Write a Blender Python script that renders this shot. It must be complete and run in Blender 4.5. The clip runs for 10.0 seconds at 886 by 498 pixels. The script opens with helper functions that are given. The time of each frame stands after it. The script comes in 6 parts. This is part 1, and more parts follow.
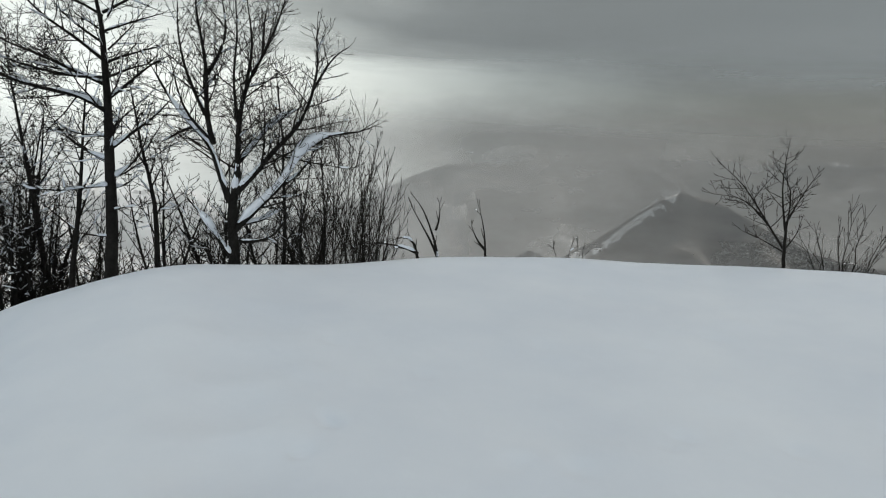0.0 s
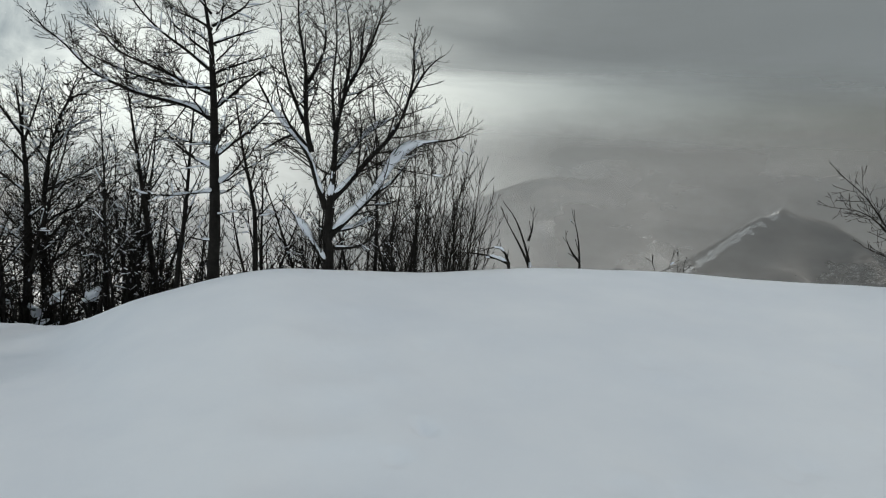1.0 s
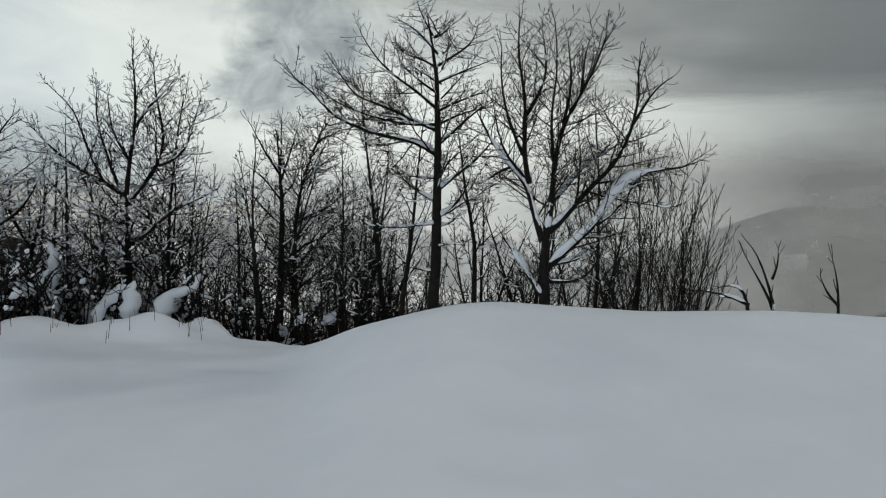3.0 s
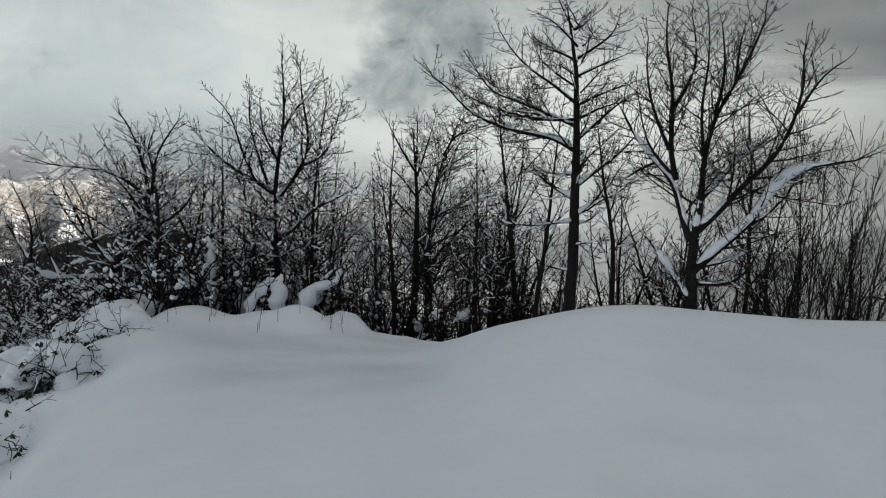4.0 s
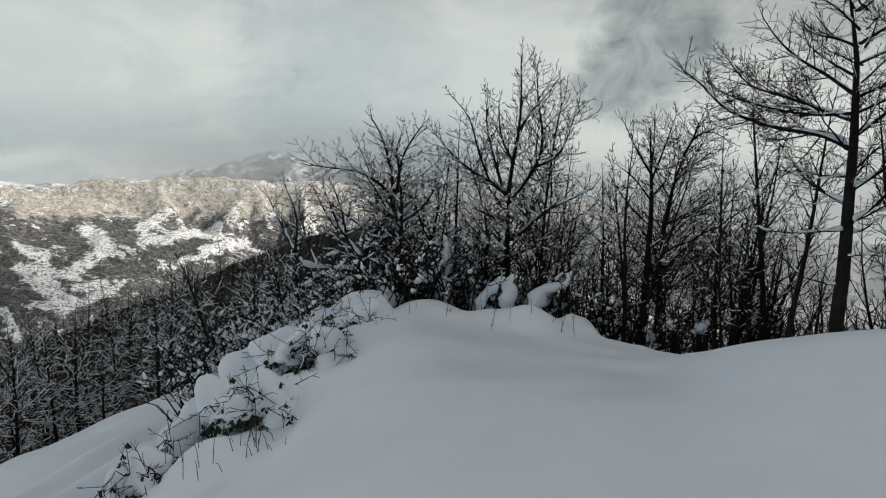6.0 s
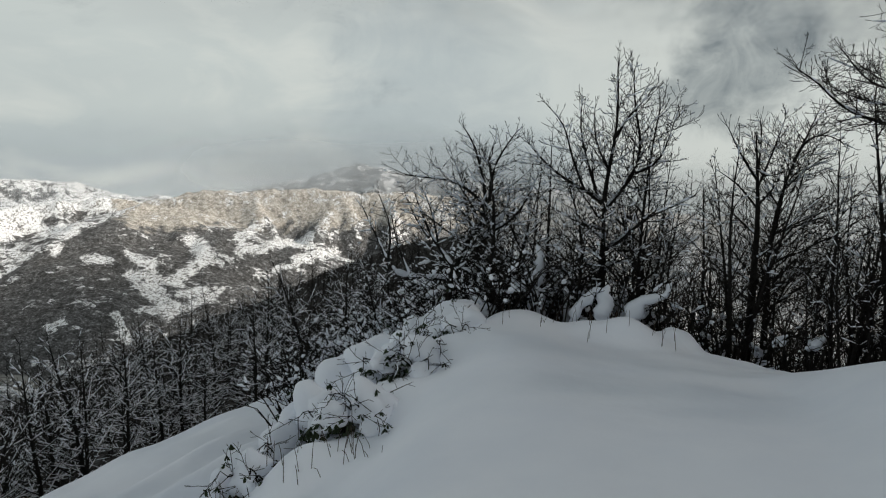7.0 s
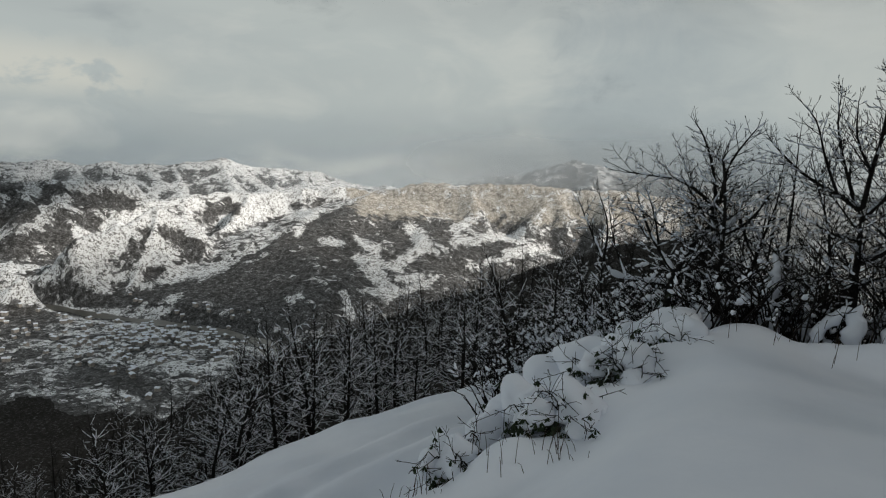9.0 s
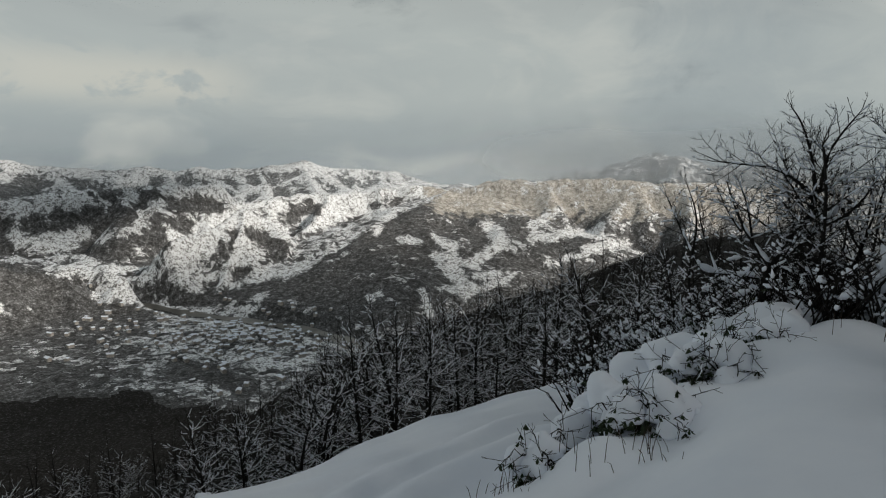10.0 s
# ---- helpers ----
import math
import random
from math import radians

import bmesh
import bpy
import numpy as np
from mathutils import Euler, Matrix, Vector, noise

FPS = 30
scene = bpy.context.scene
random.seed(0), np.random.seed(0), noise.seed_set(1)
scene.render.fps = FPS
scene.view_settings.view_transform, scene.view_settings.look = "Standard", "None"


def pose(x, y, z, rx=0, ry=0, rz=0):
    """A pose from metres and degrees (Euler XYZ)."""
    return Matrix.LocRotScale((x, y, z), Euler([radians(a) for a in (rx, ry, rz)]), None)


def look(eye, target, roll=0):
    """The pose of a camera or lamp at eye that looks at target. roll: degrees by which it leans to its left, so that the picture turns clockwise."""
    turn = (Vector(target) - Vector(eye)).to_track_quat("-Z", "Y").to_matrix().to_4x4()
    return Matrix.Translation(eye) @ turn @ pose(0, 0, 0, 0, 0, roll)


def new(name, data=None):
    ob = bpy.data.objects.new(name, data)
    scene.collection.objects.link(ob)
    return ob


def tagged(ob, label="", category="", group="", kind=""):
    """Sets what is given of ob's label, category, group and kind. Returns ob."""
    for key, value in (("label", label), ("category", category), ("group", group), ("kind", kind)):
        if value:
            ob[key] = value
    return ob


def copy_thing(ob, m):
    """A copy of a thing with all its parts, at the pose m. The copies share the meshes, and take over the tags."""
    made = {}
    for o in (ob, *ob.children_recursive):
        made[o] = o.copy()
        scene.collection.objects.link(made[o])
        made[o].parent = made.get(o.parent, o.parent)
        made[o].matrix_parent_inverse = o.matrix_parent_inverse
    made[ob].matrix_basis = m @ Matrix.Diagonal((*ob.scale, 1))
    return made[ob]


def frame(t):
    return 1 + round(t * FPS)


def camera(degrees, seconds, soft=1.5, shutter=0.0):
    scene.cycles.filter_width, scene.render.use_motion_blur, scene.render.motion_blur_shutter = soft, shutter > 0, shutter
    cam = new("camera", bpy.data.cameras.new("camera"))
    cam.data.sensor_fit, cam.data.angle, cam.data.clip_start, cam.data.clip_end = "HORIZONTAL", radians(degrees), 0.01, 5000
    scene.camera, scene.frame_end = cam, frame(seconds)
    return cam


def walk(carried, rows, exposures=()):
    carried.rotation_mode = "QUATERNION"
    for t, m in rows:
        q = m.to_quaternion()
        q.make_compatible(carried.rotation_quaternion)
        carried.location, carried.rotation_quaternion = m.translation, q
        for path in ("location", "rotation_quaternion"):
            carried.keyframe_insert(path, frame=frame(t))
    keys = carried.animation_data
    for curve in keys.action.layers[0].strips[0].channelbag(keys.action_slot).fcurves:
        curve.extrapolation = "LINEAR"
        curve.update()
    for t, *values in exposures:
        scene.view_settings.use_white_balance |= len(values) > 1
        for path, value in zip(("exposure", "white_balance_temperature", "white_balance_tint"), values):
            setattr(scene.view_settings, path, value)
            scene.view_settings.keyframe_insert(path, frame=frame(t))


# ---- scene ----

# ---------------------------------------------------------------- camera
cam = camera(66.7, 10.0, soft=1.1)
PATH = [
    (0.0, 0.0, -0.0, 1.65, 81.59, -3.35, 0.5),
    (0.5, -0.045, 0.074, 1.602, 81.92, -3.22, 5.59),
    (1.0, -0.082, 0.126, 1.574, 82.32, -3.55, 7.91),
    (1.5, -0.099, 0.176, 1.561, 83.61, -3.33, 10.89),
    (2.0, -0.052, 0.228, 1.537, 83.52, -3.19, 14.81),
    (2.5, -0.026, 0.346, 1.551, 84.12, -2.64, 21.0),
    (4.0, -0.209, 0.431, 1.601, 83.17, -1.74, 37.73),
    (4.5, -0.28, 0.382, 1.599, 83.77, -1.5, 43.07),
    (5.0, -0.335, 0.327, 1.591, 83.36, -2.05, 47.02),
    (5.5, -0.414, 0.285, 1.576, 82.97, -2.07, 51.65),
    (7.0, -0.622, 0.215, 1.535, 83.55, -1.16, 62.92),
    (7.5, -0.686, 0.177, 1.524, 84.11, -1.26, 67.7),
    (8.0, -0.721, 0.155, 1.529, 84.05, -1.55, 73.47),
    (8.5, -0.725, 0.182, 1.529, 84.04, -1.71, 77.48),
    (9.0, -0.745, 0.191, 1.512, 82.67, -2.56, 80.99),
    (9.5, -0.764, 0.182, 1.498, 81.88, -1.23, 84.55),
    (10.0, -0.79, 0.139, 1.489, 82.25, -0.89, 87.39),
]
EXPOSURE = [(0.0, 0.62), (2.5, 0.40), (4.5, 0.08), (5.5, 0.05), (7.5, -0.15), (9.0, -0.37), (10.0, -0.46)]
walk(cam, [(t, pose(x, y, z, rx, ry, rz)) for t, x, y, z, rx, ry, rz in PATH], EXPOSURE)


def bearing(az, el=0.0):
    """A direction from degrees to the left of straight ahead (y) and degrees up."""
    a, e = radians(az), radians(el)
    return Vector((-math.sin(a) * math.cos(e), math.cos(a) * math.cos(e), math.sin(e)))


# ---------------------------------------------------------------- sky and sun
SUN_AZ, SUN_EL = -35.0, 32.0


def build_world():
    w = bpy.data.worlds.new("overcast_sky")
    scene.world = w
    w.use_nodes = True
    nt = w.node_tree
    nt.nodes.clear()
    N, L = nt.nodes.new, nt.links.new
    out, bg = N("ShaderNodeOutputWorld"), N("ShaderNodeBackground")
    L(bg.outputs[0], out.inputs[0])
    tc = N("ShaderNodeTexCoord")
    d = tc.outputs["Generated"]

    def math_(op, a, b=None, c=None, clamp=False):
        n = N("ShaderNodeMath")
        n.operation, n.use_clamp = op, clamp
        for i, v in enumerate((a, b, c)):
            if v is None:
                continue
            if isinstance(v, (int, float)):
                n.inputs[i].default_value = v
            else:
                L(v, n.inputs[i])
        return n.outputs[0]

    def toward(az, el, lo, hi):
        """1 inside, 0 outside a soft disc of the sky round that direction."""
        v = N("ShaderNodeVectorMath")
        v.operation = "DOT_PRODUCT"
        L(d, v.inputs[0])
        v.inputs[1].default_value = bearing(az, el)
        m = N("ShaderNodeMapRange")
        m.interpolation_type = "SMOOTHSTEP"
        L(v.outputs["Value"], m.inputs[0])
        m.inputs[1].default_value, m.inputs[2].default_value = math.cos(radians(lo)), math.cos(radians(hi))
        return m.outputs[0]

    def cloud(scale, stretch, detail, rough, seed, distort=0.0):
        mp = N("ShaderNodeMapping")
        mp.inputs["Scale"].default_value = (1, 1, stretch)
        mp.inputs["Location"].default_value = (seed, seed * 0.7, seed * 0.3)
        L(d, mp.inputs[0])
        n = N("ShaderNodeTexNoise")
        L(mp.outputs[0], n.inputs["Vector"])
        n.inputs["Scale"].default_value, n.inputs["Detail"].default_value = scale, detail
        n.inputs["Roughness"].default_value, n.inputs["Distortion"].default_value = rough, distort
        return n.outputs["Fac"]

    def mixc(f, a, b):
        n = N("ShaderNodeMix")
        n.data_type = "RGBA"
        for s, v in ((n.inputs[0], f), (n.inputs[6], a), (n.inputs[7], b)):
            if isinstance(v, (int, float)):
                s.default_value = v
            elif isinstance(v, tuple):
                s.default_value = (*v, 1)
            else:
                L(v, s)
        return n.outputs[2]

    sky = N("ShaderNodeTexSky")
    sky.sky_type, sky.sun_disc = "NISHITA", False
    sky.sun_elevation, sky.sun_rotation = radians(SUN_EL), radians(-SUN_AZ)
    skyc = N("ShaderNodeVectorMath")
    skyc.operation = "SCALE"
    L(sky.outputs[0], skyc.inputs[0])
    skyc.inputs["Scale"].default_value = 0.10
    # the cloud deck: long soft bands, brighter low down, heavy towards the right
    bands = cloud(1.6, 4.0, 5, 0.5, 3.1, 0.5)
    fine = cloud(5.0, 2.2, 6, 0.55, 7.7, 0.8)
    sep = N("ShaderNodeSeparateXYZ")
    L(d, sep.inputs[0])
    up = sep.outputs[2]

    def between(v, lo, hi, a=0.0, b=1.0):
        m = N("ShaderNodeMapRange")
        m.interpolation_type = "SMOOTHSTEP"
        L(v, m.inputs[0])
        for i, x in enumerate((lo, hi, a, b)):
            m.inputs[i + 1].default_value = x
        return m.outputs[0]

    warp = math_("SUBTRACT", fine, 0.5)
    wave = math_("SUBTRACT", bands, 0.5)
    upw = math_("ADD", up, math_("MULTIPLY", wave, 0.10))
    deck = mixc(between(upw, 0.0, 0.10), (0.43, 0.465, 0.485), (0.64, 0.65, 0.625))
    deck = mixc(between(upw, 0.14, 0.26), deck, (0.60, 0.60, 0.575))
    deck = mixc(between(up, 0.36, 0.75), deck, (0.86, 0.88, 0.90))
    deck = mixc(math_("MULTIPLY_ADD", wave, 1.6, 0.15, True), deck, (0.46, 0.48, 0.49))
    deck = mixc(math_("MULTIPLY_ADD", warp, 3.5, -0.1, True), deck, (0.74, 0.72, 0.675))
    deck = mixc(math_("MULTIPLY_ADD", warp, -2.5, -0.15, True), deck, (0.40, 0.42, 0.435))
    bright = math_("MAXIMUM", math_("MAXIMUM", toward(18, 3, 26, 6), toward(40, 8, 16, 3)), toward(29, 14, 20, 5))
    bright = math_("MULTIPLY", bright, math_("MULTIPLY_ADD", warp, 2.0, 0.95, True))
    deck = mixc(bright, deck, (0.69, 0.68, 0.64))
    side = N("ShaderNodeVectorMath")
    side.operation = "DOT_PRODUCT"
    L(d, side.inputs[0])
    side.inputs[1].default_value = bearing(-55, 22)
    heavy = between(math_("MULTIPLY_ADD", warp, 0.12, math_("MULTIPLY_ADD", wave, 0.14, side.outputs["Value"])), 0.27, 0.84)
    deck = mixc(math_("MULTIPLY", heavy, 0.94), deck, (0.055, 0.06, 0.061))
    billow = math_("ADD", cloud(9.0, 1.3, 7, 0.62, 4.3, 0.6), math_("MULTIPLY", cloud(3.2, 1.0, 3, 0.5, 8.8), 0.8))
    lump = math_("SUBTRACT", billow, 0.9)
    shine = math_("MAXIMUM", math_("MAXIMUM", toward(32, 6, 16, 0), toward(49, 6, 14, 0)), toward(58, 3, 10, 0))
    deck = mixc(math_("MULTIPLY", between(math_("MULTIPLY_ADD", lump, 2.0, shine), 0.2, 1.2), 0.36), deck, (0.64, 0.64, 0.62))
    plume = math_("MAXIMUM", math_("MAXIMUM", toward(39, 12, 9.0, 0), toward(41.5, 8, 7, 0)), toward(43, 17, 11, 0))
    plume = between(math_("MULTIPLY_ADD", lump, 2.6, plume), 0.3, 1.15)
    deck = mixc(math_("MULTIPLY", plume, math_("MULTIPLY_ADD", cloud(16, 1.0, 5, 0.6, 2.2, 0.5), 1.6, -0.25, True)), deck, (0.20, 0.22, 0.235))
    veil = between(math_("MULTIPLY_ADD", lump, 2.0, toward(63, 5, 14, 0)), 0.3, 1.3)
    deck = mixc(math_("MULTIPLY", veil, 0.5), deck, (0.40, 0.44, 0.47))
    puffs = math_("MULTIPLY", between(up, 0.05, 0.09), between(up, 0.15, 0.10))
    puffs = math_("MULTIPLY", math_("MULTIPLY", puffs, toward(113, 6, 12, 3)), between(cloud(14, 1.6, 5, 0.6, 1.9, 0.3), 0.38, 0.52))
    deck = mixc(math_("MULTIPLY", puffs, 0.85), deck, (0.80, 0.75, 0.67))
    cool = N("ShaderNodeMix")
    cool.data_type, cool.blend_type = "RGBA", "MULTIPLY"
    cool.inputs[0].default_value = 1.0
    L(deck, cool.inputs[6])
    cool.inputs[7].default_value = (0.935, 1.0, 1.003, 1)
    deck = cool.outputs[2]
    full = mixc(0.97, skyc.outputs[0], deck)
    L(full, bg.inputs[0])
    bg.inputs[1].default_value = 1.0


build_world()
sun = new("sun", bpy.data.lights.new("sun", "SUN"))
sun.data.energy, sun.data.angle, sun.data.color = 5.0, radians(4), (1.0, 0.93, 0.83)
sun.matrix_world = look(bearing(SUN_AZ, SUN_EL) * 100, (0, 0, 0))


# ---------------------------------------------------------------- materials
def material(name, rough=0.9):
    m = bpy.data.materials.new(name)
    m.use_nodes = True
    nt = m.node_tree
    b = nt.nodes["Principled BSDF"]
    b.inputs["Roughness"].default_value = rough
    return m, nt, b


def tex_noise(nt, scale, detail=4, rough=0.55, space="Object", vec=None):
    n = nt.nodes.new("ShaderNodeTexNoise")
    n.inputs["Scale"].default_value, n.inputs["Detail"].default_value, n.inputs["Roughness"].default_value = scale, detail, rough
    if vec is None:
        tc = nt.nodes.new("ShaderNodeTexCoord")
        vec = tc.outputs[space]
    nt.links.new(vec, n.inputs["Vector"])
    return n.outputs["Fac"]


def ramp_of(nt, fac, *stops):
    r = nt.nodes.new("ShaderNodeValToRGB")
    els = r.color_ramp.elements
    while len(els) < len(stops):
        els.new(0.5)
    for e, (p, c) in zip(els, stops):
        e.position, e.color = p, (*c, 1)
    nt.links.new(fac, r.inputs[0])
    return r.outputs[0]


def mix_of(nt, f, a, b):
    n = nt.nodes.new("ShaderNodeMix")
    n.data_type = "RGBA"
    for s, v in ((n.inputs[0], f), (n.inputs[6], a), (n.inputs[7], b)):
        if isinstance(v, (int, float)):
            s.default_value = v
        elif isinstance(v, tuple):
            s.default_value = (*v, 1)
        else:
            nt.links.new(v, s)
    return n.outputs[2]


def calc(nt, op, a, b=None, c=None, clamp=False):
    n = nt.nodes.new("ShaderNodeMath")
    n.operation, n.use_clamp = op, clamp
    for i, v in enumerate((a, b, c)):
        if v is None:
            continue
        if isinstance(v, (int, float)):
            n.inputs[i].default_value = v
        else:
            nt.links.new(v, n.inputs[i])
    return n.outputs[0]


def span(nt, v, lo, hi, a=0.0, b=1.0):
    n = nt.nodes.new("ShaderNodeMapRange")
    n.interpolation_type = "SMOOTHSTEP"
    nt.links.new(v, n.inputs[0])
    for i, x in enumerate((lo, hi, a, b)):
        n.inputs[i + 1].default_value = x
    return n.outputs[0]


def bump_of(nt, b, h, strength, dist):
    n = nt.nodes.new("ShaderNodeBump")
    n.inputs["Strength"].default_value, n.inputs["Distance"].default_value = strength, dist
    nt.links.new(h, n.inputs["Height"])
    nt.links.new(n.outputs[0], b.inputs["Normal"])


def make_snow():
    m, nt, b = material("snow", 0.75)
    a = tex_noise(nt, 0.8, 4)
    nt.links.new(ramp_of(nt, a, (0.3, (0.77, 0.81, 0.89)), (0.7, (0.85, 0.88, 0.94))), b.inputs["Base Color"])
    h = calc(nt, "ADD", calc(nt, "MULTIPLY", tex_noise(nt, 2.2, 3), 1.0), calc(nt, "MULTIPLY", tex_noise(nt, 60, 3), 0.05))
    bump_of(nt, b, h, 0.25, 0.05)
    b.inputs["Specular IOR Level"].default_value = 0.25
    return m


def make_bark(name, dark, light):
    m, nt, b = material(name, 0.9)
    a = tex_noise(nt, 9, 5, 0.65)
    nt.links.new(ramp_of(nt, a, (0.3, dark), (0.75, light)), b.inputs["Base Color"])
    bump_of(nt, b, tex_noise(nt, 40, 4, 0.7), 0.6, 0.01)
    b.inputs["Specular IOR Level"].default_value = 0.2
    return m


SNOW = make_snow()
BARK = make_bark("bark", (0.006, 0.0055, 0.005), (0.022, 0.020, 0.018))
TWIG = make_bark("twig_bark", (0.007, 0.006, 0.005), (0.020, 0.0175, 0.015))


def make_land():
    """Far land: snow fields, bare woods with snow in them, terraces and hedges."""
    m, nt, b = material("winter_land", 0.95)
    pos = nt.nodes.new("ShaderNodeNewGeometry").outputs["Position"]
    att = nt.nodes.new("ShaderNodeAttribute")
    att.attribute_name = "woods"
    big = tex_noise(nt, 0.008, 7, 0.66, vec=pos)
    mid = tex_noise(nt, 0.03, 4, 0.65, vec=pos)
    speck = tex_noise(nt, 0.15, 3, 0.7, vec=pos)
    fine = tex_noise(nt, 0.6, 4, 0.65, vec=pos)
    patch = tex_noise(nt, 0.017, 5, 0.68, vec=pos)
    clump = tex_noise(nt, 0.045, 4, 0.7, vec=pos)
    crook = nt.nodes.new("ShaderNodeTexNoise")
    crook.inputs["Scale"].default_value, crook.inputs["Detail"].default_value = 0.012, 5
    nt.links.new(pos, crook.inputs["Vector"])
    bend = nt.nodes.new("ShaderNodeVectorMath")
    bend.operation = "MULTIPLY_ADD"
    nt.links.new(crook.outputs["Color"], bend.inputs[0])
    bend.inputs[1].default_value = (110, 110, 110)
    nt.links.new(pos, bend.inputs[2])

    def plots(scale):
        v = nt.nodes.new("ShaderNodeTexVoronoi")
        v.inputs["Scale"].default_value = scale
        nt.links.new(bend.outputs[0], v.inputs["Vector"])
        c = nt.nodes.new("ShaderNodeSeparateColor")
        nt.links.new(v.outputs["Color"], c.inputs[0])
        return c.outputs[0]

    parcel = calc(nt, "MULTIPLY_ADD", plots(0.02), 0.5, calc(nt, "MULTIPLY_ADD", plots(0.055), 0.5, -0.5))
    edge = calc(nt, "ADD", parcel, calc(nt, "MULTIPLY_ADD", clump, 0.35, -0.175))
    edge = calc(nt, "ADD", edge, calc(nt, "ADD", calc(nt, "MULTIPLY_ADD", big, 0.45, -0.225), calc(nt, "MULTIPLY_ADD", patch, 0.45, -0.225)))
    # tree by tree the wood thins out into the fields
    single = calc(nt, "ADD", calc(nt, "MULTIPLY_ADD", speck, 0.55, -0.275), calc(nt, "MULTIPLY_ADD", fine, 0.4, -0.2))
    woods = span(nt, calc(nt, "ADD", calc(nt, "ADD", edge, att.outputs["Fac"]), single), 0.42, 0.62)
    grain = calc(nt, "MULTIPLY_ADD", fine, 0.25, calc(nt, "MULTIPLY_ADD", clump, 0.55, calc(nt, "MULTIPLY_ADD", speck, 0.55, -0.175)))
    woodc = ramp_of(nt, grain, (0.36, (0.025, 0.025, 0.025)), (0.48, (0.07, 0.069, 0.068)), (0.57, (0.15, 0.15, 0.153)), (0.68, (0.42, 0.425, 0.44)))
    # thin woods, with the pale warm sun of the high face in their colour
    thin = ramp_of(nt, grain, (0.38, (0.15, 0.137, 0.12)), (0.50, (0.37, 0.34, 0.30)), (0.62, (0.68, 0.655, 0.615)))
    sun_pale = nt.nodes.new("ShaderNodeAttribute")
    sun_pale.attribute_name = "sun_pale"
    woodc = mix_of(nt, span(nt, calc(nt, "MULTIPLY_ADD", patch, 1.6, sun_pale.outputs["Fac"]), 1.30, 1.60), woodc, thin)
    # near-black brush floor; the cloud shade over the flank is in this colour
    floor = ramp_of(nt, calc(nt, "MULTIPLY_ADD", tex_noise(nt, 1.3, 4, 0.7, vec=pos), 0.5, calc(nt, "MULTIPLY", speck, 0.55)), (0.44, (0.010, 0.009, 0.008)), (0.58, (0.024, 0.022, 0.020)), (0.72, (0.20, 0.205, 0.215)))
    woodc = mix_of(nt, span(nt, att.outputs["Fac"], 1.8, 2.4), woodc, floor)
    # terraces and hedges: thin broken dark lines that follow the contours
    sep = nt.nodes.new("ShaderNodeSeparateXYZ")
    nt.links.new(pos, sep.inputs[0])
    lvl = calc(nt, "FRACT", calc(nt, "ADD", calc(nt, "MULTIPLY", sep.outputs[2], 0.035), calc(nt, "ADD", calc(nt, "MULTIPLY", mid, 2.5), calc(nt, "MULTIPLY", big, 9.0))))
    line = calc(nt, "MULTIPLY", span(nt, lvl, 0.0, 0.10), span(nt, lvl, 1.0, 0.90))
    line = calc(nt, "MAXIMUM", line, span(nt, calc(nt, "MULTIPLY_ADD", speck, 0.5, calc(nt, "MULTIPLY", patch, 0.5)), 0.535, 0.475))
    # field edges grown over with trees
    cell = nt.nodes.new("ShaderNodeTexVoronoi")
    cell.feature = "DISTANCE_TO_EDGE"
    cell.inputs["Scale"].default_value = 0.042
    nt.links.new(bend.outputs[0], cell.inputs["Vector"])
    hedge = calc(nt, "MAXIMUM", span(nt, calc(nt, "MULTIPLY_ADD", speck, -0.10, cell.outputs["Distance"]), -0.045, -0.01), span(nt, clump, 0.56, 0.50))
    # single trees dotted over the fields
    dots = span(nt, calc(nt, "MULTIPLY_ADD", tex_noise(nt, 0.16, 2, 0.6, vec=pos), 0.7, calc(nt, "MULTIPLY", clump, 0.45)), 0.655, 0.60)
    open_ = calc(nt, "MULTIPLY", calc(nt, "MULTIPLY", line, hedge), dots)
    snowc = mix_of(nt, open_, (0.085, 0.08, 0.072), ramp_of(nt, fine, (0.3, (0.70, 0.715, 0.74)), (0.6, (0.86, 0.87, 0.885))))
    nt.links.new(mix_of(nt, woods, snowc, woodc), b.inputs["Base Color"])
    bump_of(nt, b, calc(nt, "MULTIPLY", speck, woods), 0.8, 5.0)
    b.inputs["Specular IOR Level"].default_value = 0.1
    return m


